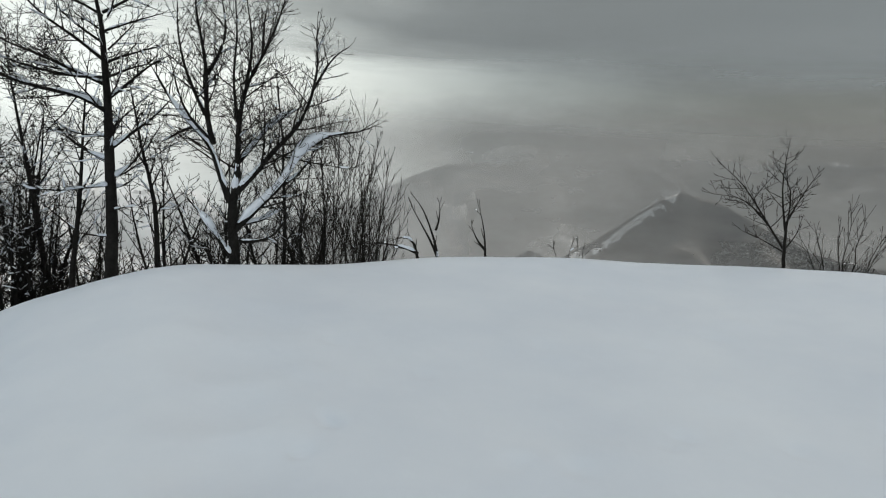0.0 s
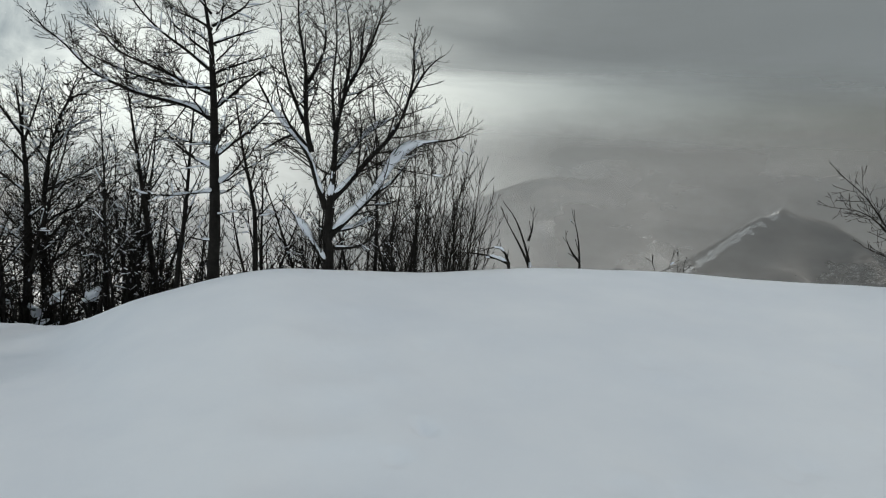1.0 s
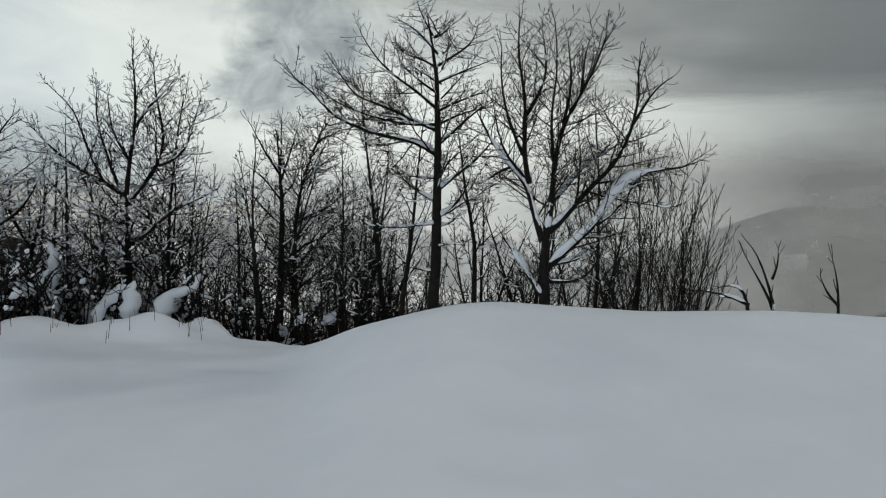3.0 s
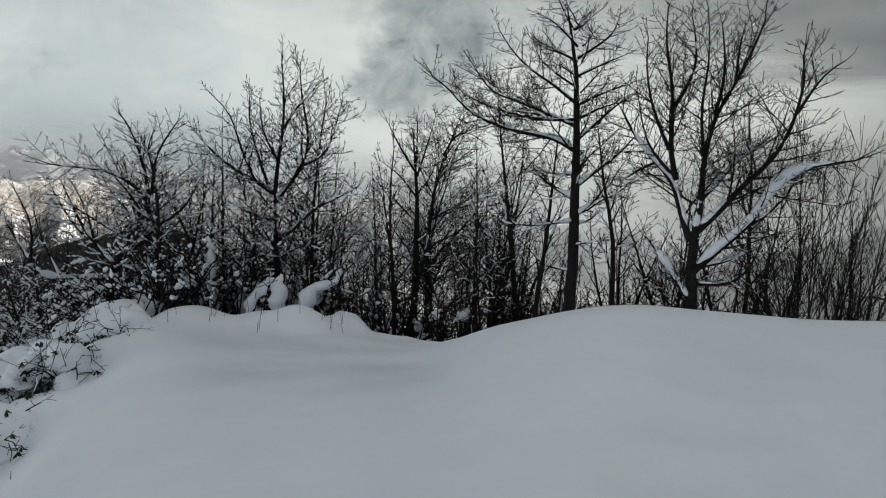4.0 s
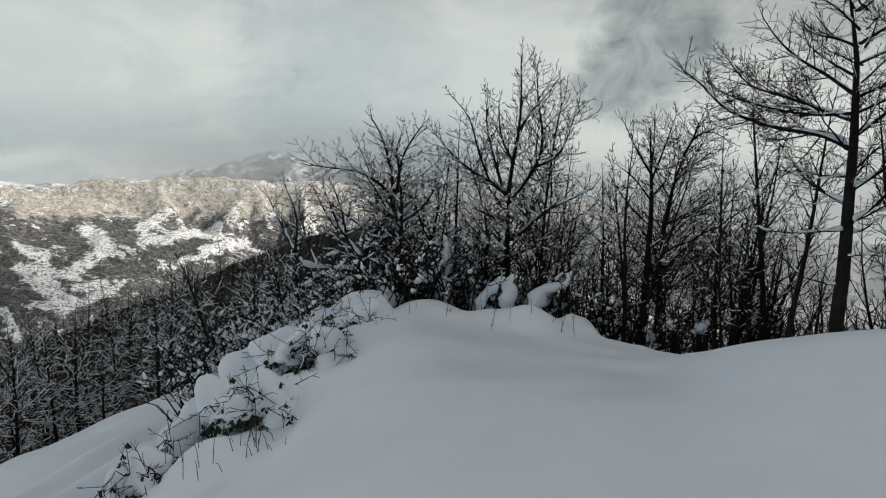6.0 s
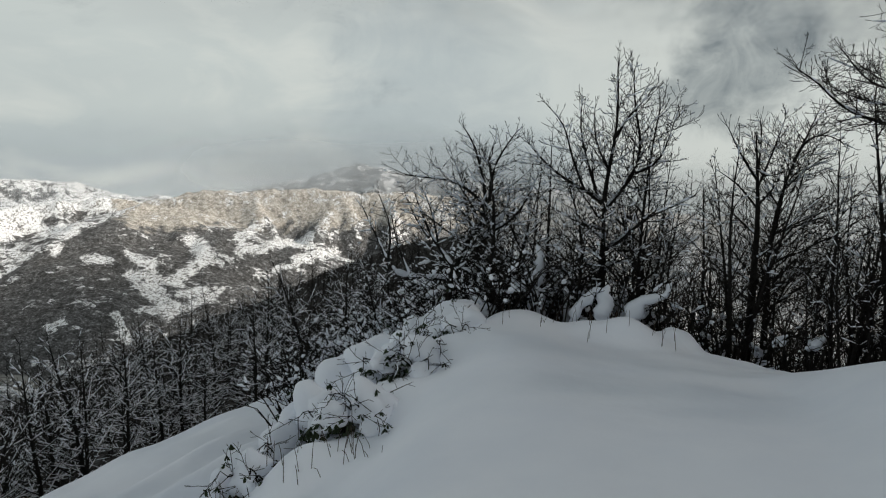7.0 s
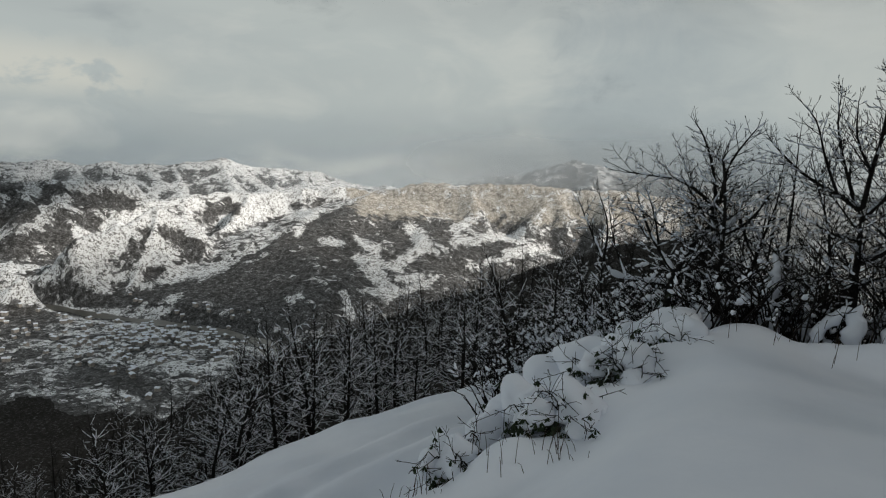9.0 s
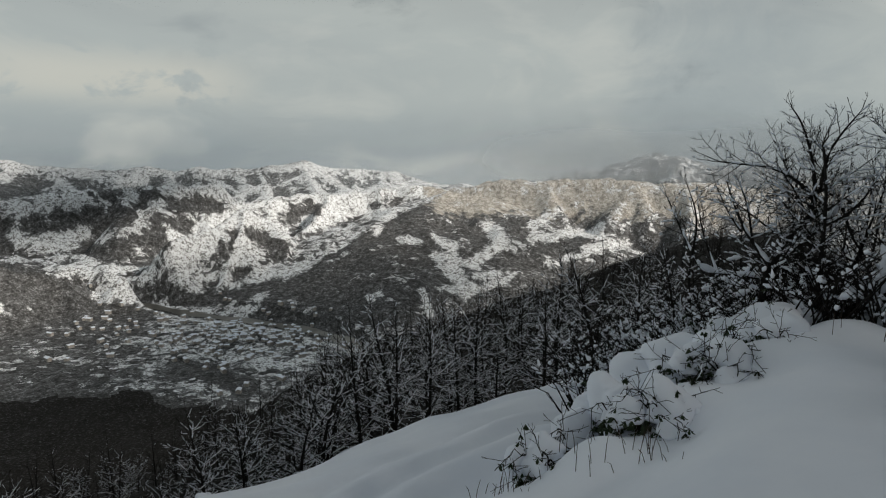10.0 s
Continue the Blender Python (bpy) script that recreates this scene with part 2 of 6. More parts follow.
def make_mist(name, thick, az0, az1, el_lo, el_hi, seed, grey):
    """Mist and haze stand-in: sky-lit from both sides, thinning out at its edges."""
    m = bpy.data.materials.new(name)
    m.use_nodes = True
    nt = m.node_tree
    nt.nodes.clear()
    N, L = nt.nodes.new, nt.links.new
    out, mix, clear, both, dif, tra = N("ShaderNodeOutputMaterial"), N("ShaderNodeMixShader"), N("ShaderNodeBsdfTransparent"), N("ShaderNodeMixShader"), N("ShaderNodeBsdfDiffuse"), N("ShaderNodeBsdfTranslucent")
    dif.inputs[0].default_value = tra.inputs[0].default_value = (grey * 0.94, grey, grey * 1.05, 1)
    L(dif.outputs[0], both.inputs[1]), L(tra.outputs[0], both.inputs[2])
    L(clear.outputs[0], mix.inputs[1]), L(both.outputs[0], mix.inputs[2]), L(mix.outputs[0], out.inputs[0])
    uv = N("ShaderNodeUVMap").outputs[0]
    sep = N("ShaderNodeSeparateXYZ")
    L(uv, sep.inputs[0])
    u, v = sep.outputs[0], sep.outputs[1]
    mp = N("ShaderNodeMapping")
    mp.inputs["Scale"].default_value, mp.inputs["Location"].default_value = (0.09, 0.2, 1), (seed, seed, 0)
    L(uv, mp.inputs[0])
    n = tex_noise(nt, 1.0, 5, 0.55, vec=mp.outputs[0])
    a = calc(nt, "MULTIPLY", span(nt, u, az0, az0 + 10), span(nt, u, az1, az1 - 12))
    hgt = calc(nt, "MULTIPLY", span(nt, v, el_lo, el_lo + 4), span(nt, calc(nt, "ADD", v, calc(nt, "MULTIPLY_ADD", n, 5.0, -2.5)), el_hi, el_hi - 5))
    a = calc(nt, "MULTIPLY", calc(nt, "MULTIPLY", a, hgt), calc(nt, "MULTIPLY", span(nt, n, 0.2, 0.75, 0.55, 1.0), thick))
    L(a, mix.inputs[0])
    return m


LAND = make_land()
LEAF = make_bark("evergreen_leaf", (0.018, 0.030, 0.016), (0.05, 0.065, 0.035))
BRUSH = make_bark("brush_twigs", (0.03, 0.022, 0.017), (0.085, 0.06, 0.045))


# ---------------------------------------------------------------- the ground
def lattice(x, y, seed):
    n = (x.astype(np.int64) * 374761393 + y.astype(np.int64) * 668265263 + seed * 974711) & 0x7FFFFFFF
    n = ((n ^ (n >> 13)) * 1274126177) & 0x7FFFFFFF
    return ((n ^ (n >> 16)) & 0xFFFF) / 65535.0


def vnoise(x, y, seed=0):
    xi, yi = np.floor(x), np.floor(y)
    fx, fy = x - xi, y - yi
    fx, fy = fx * fx * fx * (fx * (fx * 6 - 15) + 10), fy * fy * fy * (fy * (fy * 6 - 15) + 10)
    a, b = lattice(xi, yi, seed), lattice(xi + 1, yi, seed)
    c, e = lattice(xi, yi + 1, seed), lattice(xi + 1, yi + 1, seed)
    return (a + (b - a) * fx) * (1 - fy) + (c + (e - c) * fx) * fy - 0.5


def fbm(x, y, octaves=5, seed=0, gain=0.5):
    s, amp, k = 0, 1.0, 1.0
    for i in range(octaves):
        s = s + amp * vnoise(x * k + 13.7 * i, y * k - 7.3 * i, seed + i)
        amp, k = amp * gain, k * 2.03
    return s


# bearing, crest radius, crest height, break radius, break height, slope beyond
PLAN = np.array([
    (-60, 9.0, 0.70, 14.0, -1.5, 0.50), (-33, 9.0, 0.60, 14.0, -1.5, 0.50), (-20, 9.0, 0.43, 14.0, -1.5, 0.50), (-10, 8.5, 0.42, 13.5, -1.5, 0.50),
    (2, 8.0, 0.38, 13.0, -1.6, 0.50), (8, 7.6, 0.33, 12.5, -1.6, 0.50), (17, 7.0, 0.39, 12.0, -1.5, 0.45), (22, 6.8, 0.44, 12.0, -1.6, 0.42),
    (27, 6.8, 0.29, 12.0, -1.5, 0.40), (34, 7.0, 0.00, 12.0, -1.6, 0.38), (38, 9.0, -0.75, 12.0, -1.8, 0.36), (45, 10.5, -0.87, 13.0, -2.0, 0.30),
    (52, 10.5, -0.82, 13.5, -1.7, 0.22), (57, 10.5, -0.50, 13.5, -1.1, 0.10), (61, 10.0, -0.75, 14.0, -1.5, 0.08), (65, 8.5, -1.06, 15.5, -2.6, 0.09)])
PLAN_LEFT = np.array([
    (70, 7.0, -1.36, 16.0, -3.3, 0.12), (77, 5.9, -1.38, 16.0, -3.75, 0.17), (84, 5.1, -1.36, 14.8, -4.0, 0.22), (91, 4.5, -1.22, 13.8, -4.25, 0.265),
    (98, 4.2, -1.12, 12.7, -4.5, 0.31), (109, 3.8, -1.0, 12.0, -4.4, 0.44), (130, 4.0, -1.0, 12.0, -4.5, 0.50), (160, 8.0, 0.0, 16.0, -2.0, 0.40),
    (240, 12.0, 0.3, 20.0, 0.5, 0.10), (300, 9.0, 0.7, 14.0, -1.5, 0.50)])
PLAN = np.vstack([PLAN, PLAN_LEFT])


def smooth_interp(v, xs, ys):
    """Interpolation along the bearings, rounded off a little."""
    return sum(np.interp(v + o, xs, ys) * k for o, k in ((-2.0, 0.2), (-1.0, 0.2), (0, 0.2), (1.0, 0.2), (2.0, 0.2)))


# rounded heaps in the snow: bearing, distance, width, height
LUMPS = [(44.6, 10.6, 0.30, 0.32), (47.5, 10.2, 0.45, 0.2), (50.0, 10.3, 0.55, 0.22), (41.0, 10.4, 0.4, 0.10), (38.2, 10.2, 0.35, 0.08), (54.5, 10.4, 0.9, 0.08), (57.5, 10.6, 0.5, 0.08),
         (60.0, 10.2, 0.5, 0.05), (63.2, 9.6, 0.7, 0.26), (66.0, 9.0, 0.6, 0.28), (68.2, 8.0, 0.55, 0.26), (71.0, 8.3, 0.6, 0.3), (73.0, 7.2, 0.5, 0.25), (75.0, 6.9, 0.40, 0.14), (70.6, 6.7, 0.24, 0.08),
         (72.0, 10.0, 1.2, -0.45), (79.0, 9.0, 1.3, -0.5), (88.0, 8.4, 1.4, -0.45), (98.0, 8.0, 1.5, -0.4), (80.0, 13.4, 0.7, 0.07), (86.0, 12.6, 0.8, 0.1), (93.0, 12.0, 0.7, 0.05), (75.5, 14.0, 0.7, 0.1)]
# small prints and sunk spots
LUMPS += [(8.9, 3.62, 0.05, -0.05), (9.6, 3.70, 0.04, -0.04), (9.0, 5.0, 0.07, -0.03), (-23.0, 5.9, 0.08, -0.03), (-21.2, 3.9, 0.06, -0.035), (-20.4, 3.75, 0.05, -0.03), (-9.3, 5.1, 0.06, -0.025), (1.0, 4.4, 0.06, -0.025),
          (11.5, 3.3, 0.05, -0.04), (-7.5, 3.25, 0.07, -0.03), (-13.0, 3.3, 0.06, -0.03), (-18.0, 5.4, 0.06, -0.02), (-30.0, 4.0, 0.06, -0.03)]
LUMPS += [(11.1, 4.4, 0.10, 0.02), (-11.4, 4.9, 0.10, 0.018), (-24.7, 6.4, 0.12, 0.022), (-20.4, 5.6, 0.10, 0.018), (-24.2, 4.5, 0.11, 0.022), (-15.9, 3.5, 0.11, 0.02), (-8.7, 3.3, 0.10, 0.018)]
LUMPS += [(18.3, 3.2, 0.30, -0.06), (18.4, 3.9, 0.32, -0.06), (17.6, 4.6, 0.36, -0.055), (16.0, 5.4, 0.40, -0.045), (14.3, 6.3, 0.46, -0.03)]
LUMPS = [(a, q, k * 1.4, t * 0.8) if k < 0.13 else (a, q, k, t) for a, q, k, t in LUMPS]


def near_height(x, y):
    """The snow of the ridge round the camera and the wooded flank below it."""
    x, y = np.asarray(x, float), np.asarray(y, float)
    r = np.hypot(x, y) + 1e-6
    az = np.degrees(np.arctan2(-x, y))
    az = np.where(az < -60, az + 360, az)
    rc, zc, rb, zb, sl = (sum(smooth_interp(az + d, PLAN[:, 0], PLAN[:, k]) for d in (-1.2, -0.4, 0.4, 1.2)) / 4 for k in range(1, 6))

    def profile(q):
        inner = zc * np.clip(q / rc, 0, 1) ** 1.6
        f = np.clip((q - rc) / (rb - rc), 0, 1)
        mid = zc + (zb - zc) * f ** 1.25
        outer = zb - sl * (q - rb) - 3.5 * (1 - np.exp(-np.maximum(q - rb, 0) / 10)) - 0.55 * np.maximum(q - 520, 0)
        return np.where(q < rc, inner, np.where(q < rb, mid, outer))

    h = (profile(r * 0.94) + profile(r * 0.97) + profile(r) + profile(r * 1.03) + profile(r * 1.06)) / 5
    # nearer than the crest the drift is even and only gently hollowed
    even = sum(smooth_interp(az + d, PLAN[:, 0], PLAN[:, 2]) * np.clip(r / smooth_interp(az + d, PLAN[:, 0], PLAN[:, 1]), 0, 1.2) ** 1.6 for d in (-12, -9, -6, -3, 0, 3, 6, 9, 12)) / 9
    k = np.clip((r / rc - 0.35) / 0.55, 0, 1)
    h = even + (h - even) * k * k * (3 - 2 * k)
    wild = np.clip((r - rb) / 30, 0, 1)
    h = h + 0.03 * fbm(x * 0.7, y * 0.7, 3, 5) * np.clip(r / 3, 0, 1) + wild * 5.0 * fbm(x / 60, y / 60, 4, 9)
    on = np.clip((az - 70) / 8, 0, 1) * np.clip((125 - az) / 8, 0, 1)
    for q, deep in ((0.56, 0.18), (0.66, 0.15), (0.86, -0.16)):
        mid_r = rc + (rb - rc) * q
        h = h - on * deep * np.exp(-((r - mid_r) / 0.28) ** 2)
    bench = np.clip((r - rc - 0.5) / 1.5, 0, 1) * np.clip((rb + 3 - r) / 2, 0, 1) * np.clip((az - 64) / 6, 0, 1) * (az < 140)
    for a, q, wide, tall in LUMPS:
        c = bearing(a) * q
        d2 = ((x - c.x) ** 2 + (y - c.y) ** 2) / wide ** 2
        h = h + tall * np.exp(-d2 ** 1.6)
    return h + bench * 0.22 * fbm(x * 0.9 + 0.4 * y, y * 0.35, 3, 21)


# ridge lines as bearing, distance, degrees above the eye; then side slope, spur spacing
RIDGES = {
    "wooded": ([(104.6, 2700, -13.2), (101.8, 2850, -11.4), (99.0, 3000, -9.6), (96.1, 3150, -8.2), (94.2, 3300, -6.8), (91.4, 3450, -5.3), (88.5, 3650, -3.9), (86.6, 3850, -2.7)], 0.27, 420),
    "sunlit": ([(113, 3600, -4.6), (108, 3800, -4.2), (103.9, 3900, -3.8), (100.7, 3950, -3.3), (98.0, 4000, -3.0), (94.2, 4050, -2.9), (91.8, 4050, -2.5), (89.5, 4050, -2.1), (87.1, 4050, -2.4), (83.3, 4000, -1.9), (81.8, 4000, -1.6), (79.0, 3950, -1.8), (77.1, 3950, -1.6), (70, 3900, -1.7), (58, 3900, -1.8), (40, 4100, -3.0), (20, 4300, -4.5)], 0.80, 330),
    "cone": ([(113.5, 2850, -10.0), (111.7, 2950, -8.3), (109.6, 3080, -7.0), (106.5, 3250, -5.5), (104.1, 3380, -4.0), (102.1, 3420, -5.1), (99.9, 3500, -6.6), (98.0, 3700, -5.0), (97.0, 3950, -3.4)], 0.80, 330),
    "cone_spur": ([(104.0, 3350, -4.1), (104.6, 3100, -8.0), (106.0, 2850, -11.6)], 0.9, 170),
    "gully_a": ([(78.5, 3950, -2.4), (80.0, 3600, -6.2), (83.0, 3300, -9.0), (86, 3100, -11.2)], 0.55, 230),
    "gully_b": ([(72, 3900, -2.2), (74.0, 3500, -6.4), (77.0, 3200, -9.0)], 0.55, 230),
    "far": ([(150, 4650, -0.8), (128, 4650, -0.6), (120.5, 4700, -0.7), (118.5, 4700, -0.9), (116, 4700, -1.2), (113.3, 4700, -1.2), (111, 4700, -0.9), (108.9, 4700, -1.3), (107.3, 4700, -1.0), (103.4, 4700, -1.2), (101.6, 4700, -0.8), (98.9, 4700, -0.4), (96.6, 4700, -1.0), (93.3, 4700, -1.2), (91.4, 4720, -1.1), (89.0, 4750, -1.9), (85, 4780, -2.3)], 0.42, 380),
    "foothill": ([(140, 3900, -3.6), (124, 3900, -3.3), (117, 3950, -3.0), (112, 4050, -2.6), (106, 4250, -2.2)], 0.75, 260),
    "cloudy": ([(80, 4780, -1.9), (77.1, 4780, -1.3), (74.4, 4780, -0.7), (72.2, 4780, 0.0), (70.1, 4780, 0.75), (68.3, 4780, 0.5), (66.2, 4780, -0.2), (50, 4780, -1.5)], 0.5, 330),
    "left": ([(140, 2750, -6.0), (125, 2800, -7.2), (121, 2850, -8.1), (118.6, 2880, -8.9), (116.0, 2900, -9.9), (112.6, 2850, -12.1), (110.5, 2800, -13.0)], 0.75, 300),
    "misty": ([(14, 4000, -6.5), (4.8, 4000, -3.4), (3, 4000, -1.9), (-0.3, 4000, -1.2), (-5, 4000, -0.7), (-15, 4000, 0.3), (-30, 4000, 0.8), (-60, 4000, 1.0)], 0.5, 300),
    "piste": ([(-11.0, 2250, -9.5), (-14.8, 2350, -5.6), (-18.9, 2450, -2.4), (-21.5, 2480, -2.8), (-24.5, 2450, -4.3), (-29, 2400, -6.5), (-40, 2400, -6.0)], 0.55, 300),
}
VALLEY = -620.0


def plan_points(pts):
    return [np.array((*(bearing(a) * r).xy, 1.6 + r * math.tan(radians(e)))) for a, r, e in pts]


def make_spurs():
    """Side spurs that run down from both sides of the ridge lines, and smaller ones from those."""
    rng, out = random.Random(4), {}
    for name, (pts, side, gap) in RIDGES.items():
        p3 = plan_points(pts)
        lines = [(p3, side * (1.0 if name == "wooded" else 1.6))]
        for p, q in zip(p3, p3[1:]):
            run = q - p
            length = np.linalg.norm(run[:2])
            for i in range(max(1, int(length / gap))):
                o = p + run * ((i + rng.random()) / max(1, int(length / gap)))
                for sgn in (-1, 1):
                    a = math.atan2(run[1], run[0]) + sgn * radians(rng.uniform(55, 100))
                    drop = (o[2] - VALLEY) * rng.uniform(0.5, 0.95)
                    steep = rng.uniform(0.62, 0.85) * (side / 0.85)
                    ln = drop / steep
                    pts2, cur = [o - np.array([0, 0, 4.0])], o
                    for k in range(3):
                        a += rng.gauss(0, 0.22)
                        cur = cur + np.array([math.cos(a) * ln / 3, math.sin(a) * ln / 3, -drop / 3])
                        pts2.append(cur)
                    lines.append((pts2, side * 1.25))
                    for k in (1, 2):
                        for s2 in (-1, 1):
                            b = a + s2 * radians(rng.uniform(40, 75))
                            l2 = ln * rng.uniform(0.25, 0.42)
                            e = pts2[k] + np.array([math.cos(b) * l2, math.sin(b) * l2, -l2 * 0.8])
                            lines.append(([pts2[k] - np.array([0, 0, 3.0]), e], side * 1.35))
        out[name] = lines
    return out


SPURS = make_spurs()


def ridge_height(x, y, p3, side):
    best = np.full(x.shape, -1e9)
    for (x0, y0, z0), (x1, y1, z1) in zip(p3, p3[1:]):
        dx, dy = x1 - x0, y1 - y0
        f = np.clip(((x - x0) * dx + (y - y0) * dy) / (dx * dx + dy * dy), 0, 1)
        dist = np.hypot(x - x0 - f * dx, y - y0 - f * dy)
        best = np.maximum(best, z0 + (z1 - z0) * f - side * (np.sqrt(dist * dist + 60) - 7.7))
    return best


RIVER = [(116, 3150), (111.5, 2960), (107.6, 2720), (104.5, 2600), (101.8, 2510), (98.5, 2390), (96.0, 2270), (93.5, 2130), (91, 1950)]


def off_river(x, y):
    best = np.full(x.shape, 1e9)
    p = [bearing(a) * r for a, r in RIVER]
    for a, b in zip(p, p[1:]):
        dx, dy = b.x - a.x, b.y - a.y
        f = np.clip(((x - a.x) * dx + (y - a.y) * dy) / (dx * dx + dy * dy), 0, 1)
        best = np.minimum(best, np.hypot(x - a.x - f * dx, y - a.y - f * dy))
    return best


def far_height(x, y, family=False):
    shp = x.shape
    x, y = x.ravel(), y.ravel()
    wx, wy = x + 45 * fbm(x / 320, y / 320, 4, 71), y + 45 * fbm(x / 320, y / 320, 4, 83)
    bank = np.clip((off_river(x, y) - 45) / 60, 0, 1)
    r = np.hypot(x, y)
    az = np.degrees(np.arctan2(-x, y))
    rise = np.clip((r - 2750) / 1900, 0, 1) * np.clip((az - 92) / 8, 0, 1)
    crest = 1 - np.abs(2 * fbm(wx / 420, wy / 420, 5, 131))
    h = VALLEY + (15 + 16 * fbm(x / 200, y / 200, 4, 41)) * bank + rise * (330 + 260 * (crest - 0.75)) * bank
    top, who = np.full(x.shape, -1e9), np.zeros(x.shape, int)
    for i, lines in enumerate(SPURS.values()):
        t = np.full(x.shape, -1e9)
        for k, (p3, side) in enumerate(lines):
            q = np.array(p3)
            reach = 1500.0
            near = (x > q[:, 0].min() - reach) & (x < q[:, 0].max() + reach) & (y > q[:, 1].min() - reach) & (y < q[:, 1].max() + reach)
            if near.any():
                t[near] = np.maximum(t[near], ridge_height(0.7 * wx[near] + 0.3 * x[near], 0.7 * wy[near] + 0.3 * y[near], p3, side))
        who = np.where(t > top, i, who)
        top = np.maximum(top, t)
    up = np.clip((top - VALLEY) / 250, 0, 1)
    top = top + up * (13 * fbm(x / 90, y / 90, 4, 31) + 24 * fbm(x / 220, y / 220, 4, 37))
    top = top + up * 20 * (0.35 - np.abs(2 * fbm(wx / 270, wy / 270, 4, 137))) * np.clip(-top / 120, 0.15, 1)
    k = 30.0
    z = np.maximum(h, top * bank + (VALLEY - 5) * (1 - bank)) + k * 0.3 * np.exp(-np.abs(h - top) / k) * bank
    if family:
        return z.reshape(shp), np.where(top > h, who, -1).reshape(shp)
    return z.reshape(shp)


FAMILY = list(RIDGES)


def polar_sheet(name, bearings, radii, hfun, mat):
    """A ring of ground between two radii (one row of them for each bearing), finer where it is looked at."""
    A = np.broadcast_to(np.radians(bearings)[None, :], radii.shape)
    X, Y = -np.sin(A) * radii, np.cos(A) * radii
    Z = hfun(X, Y)
    nr, na = A.shape
    co = np.stack([X, Y, Z], -1).reshape(-1, 3)
    i, j = np.meshgrid(np.arange(nr - 1), np.arange(na), indexing="ij")
    j1 = (j + 1) % na
    quads = np.stack([i * na + j, i * na + j1, (i + 1) * na + j1, (i + 1) * na + j], -1).reshape(-1, 4)
    me = mesh_of(name, co, quads)
    if me.polygons[len(quads) // 2].normal.z < 0:
        me.flip_normals()
    me.materials.append(mat)
    return new(name, me), co


def resample(pts, n):
    p = np.array(pts, float)
    s = np.concatenate([[0], np.cumsum(np.linalg.norm(np.diff(p, axis=0), axis=1))])
    q = np.linspace(0, s[-1], n)
    out = np.stack([np.interp(q, s, p[:, k]) for k in range(3)], -1)
    for _ in range(2):
        out[1:-1] = 0.25 * out[:-2] + 0.5 * out[1:-1] + 0.25 * out[2:]
    return out


def mesh_of(name, co, quads, slots=None):
    me = bpy.data.meshes.new(name)
    me.vertices.add(len(co))
    me.vertices.foreach_set("co", np.asarray(co, np.float32).ravel())
    me.loops.add(quads.size)
    me.loops.foreach_set("vertex_index", quads.ravel().astype(np.int32))
    me.polygons.add(len(quads))
    me.polygons.foreach_set("loop_start", np.arange(0, quads.size, quads.shape[1], dtype=np.int32))
    me.polygons.foreach_set("use_smooth", np.ones(len(quads), bool))
    if slots is not None:
        me.polygons.foreach_set("material_index", slots.astype(np.int32))
    me.update(calc_edges=True)
    return me


fine_b = np.concatenate([np.arange(-48, 132, 0.42), np.arange(132, 312, 4.0)])
edge_r = smooth_interp(fine_b, PLAN[:, 0], PLAN[:, 3]) + 1.6
near_f = np.concatenate([[0.001], np.geomspace(0.05, 1.0, 230)])
ground, _ = polar_sheet("ground", fine_b, near_f[:, None] * edge_r[None, :], near_height, SNOW)
tagged(ground, "deep smooth fresh snow over a mountain ridge", "snow", kind="structure")

far_b = np.concatenate([np.arange(-48, 60, 0.8), np.arange(60, 128, 0.18), np.arange(128, 312, 4.0)])
start_r = smooth_interp(far_b, PLAN[:, 0], PLAN[:, 3]) + 1.2
steps = np.concatenate([np.linspace(0, 0.47, 50)[:-1], np.linspace(0.47, 0.62, 30)[:-1], np.linspace(0.62, 1, 250)])
far_rr = start_r[None, :] ** (1 - steps[:, None]) * 4900.0 ** steps[:, None]
FAM = {}


def height(x, y):
    r = np.hypot(x, y)
    z = near_height(x, y)
    m = r > 700
    zf, fam = far_height(x[m], y[m], True)
    kind = np.full(x.shape, -2)
    kind[m] = np.where(zf > z[m], fam, -2)
    z[m] = np.maximum(z[m], zf)
    FAM["land"] = kind
    return z


land, land_co = polar_sheet("valley_land", far_b, far_rr, height, LAND)
tagged(land, "snowy wooded mountains round a deep settled valley", "mountains", kind="structure")


def smear(a, nr, nc):
    """Box mean over 2n+1 rows and columns."""
    for ax, n in ((0, nr), (1, nc)):
        p = np.concatenate([np.repeat(a.take([0], ax), n + 1, ax), a, np.repeat(a.take([-1], ax), n, ax)], ax)
        c = np.cumsum(p, ax)
        size = a.shape[ax]
        a = (c.take(range(2 * n + 1, 2 * n + 1 + size), ax) - c.take(range(0, size), ax)) / (2 * n + 1)
    return a


STANDS = [(116.9, -4.8, 112.3, -5.0, 0.64), (115.0, -3.2, 110.2, -3.2, 0.28), (109.0, -4.1, 105.2, -4.4, 0.6), (110.7, -5.0, 108.3, -5.7, 0.41), (99.8, -4.7, 98.0, -4.4, 0.51), (103.5, -6.3, 100.6, -7.6, 0.41), (105.9, -6.9, 105.2, -8.3, 0.23),
          (104.7, -6.5, 104.9, -7.6, 0.18), (120.6, -2.9, 118.6, -2.7, 0.37), (119.4, -5.4, 117.3, -5.5, 0.32), (121.0, -8.9, 116.5, -10.5, 0.92), (116.5, -10.5, 112.3, -12.6, 0.64), (105.4, -9.5, 103.6, -9.3, 0.32)]
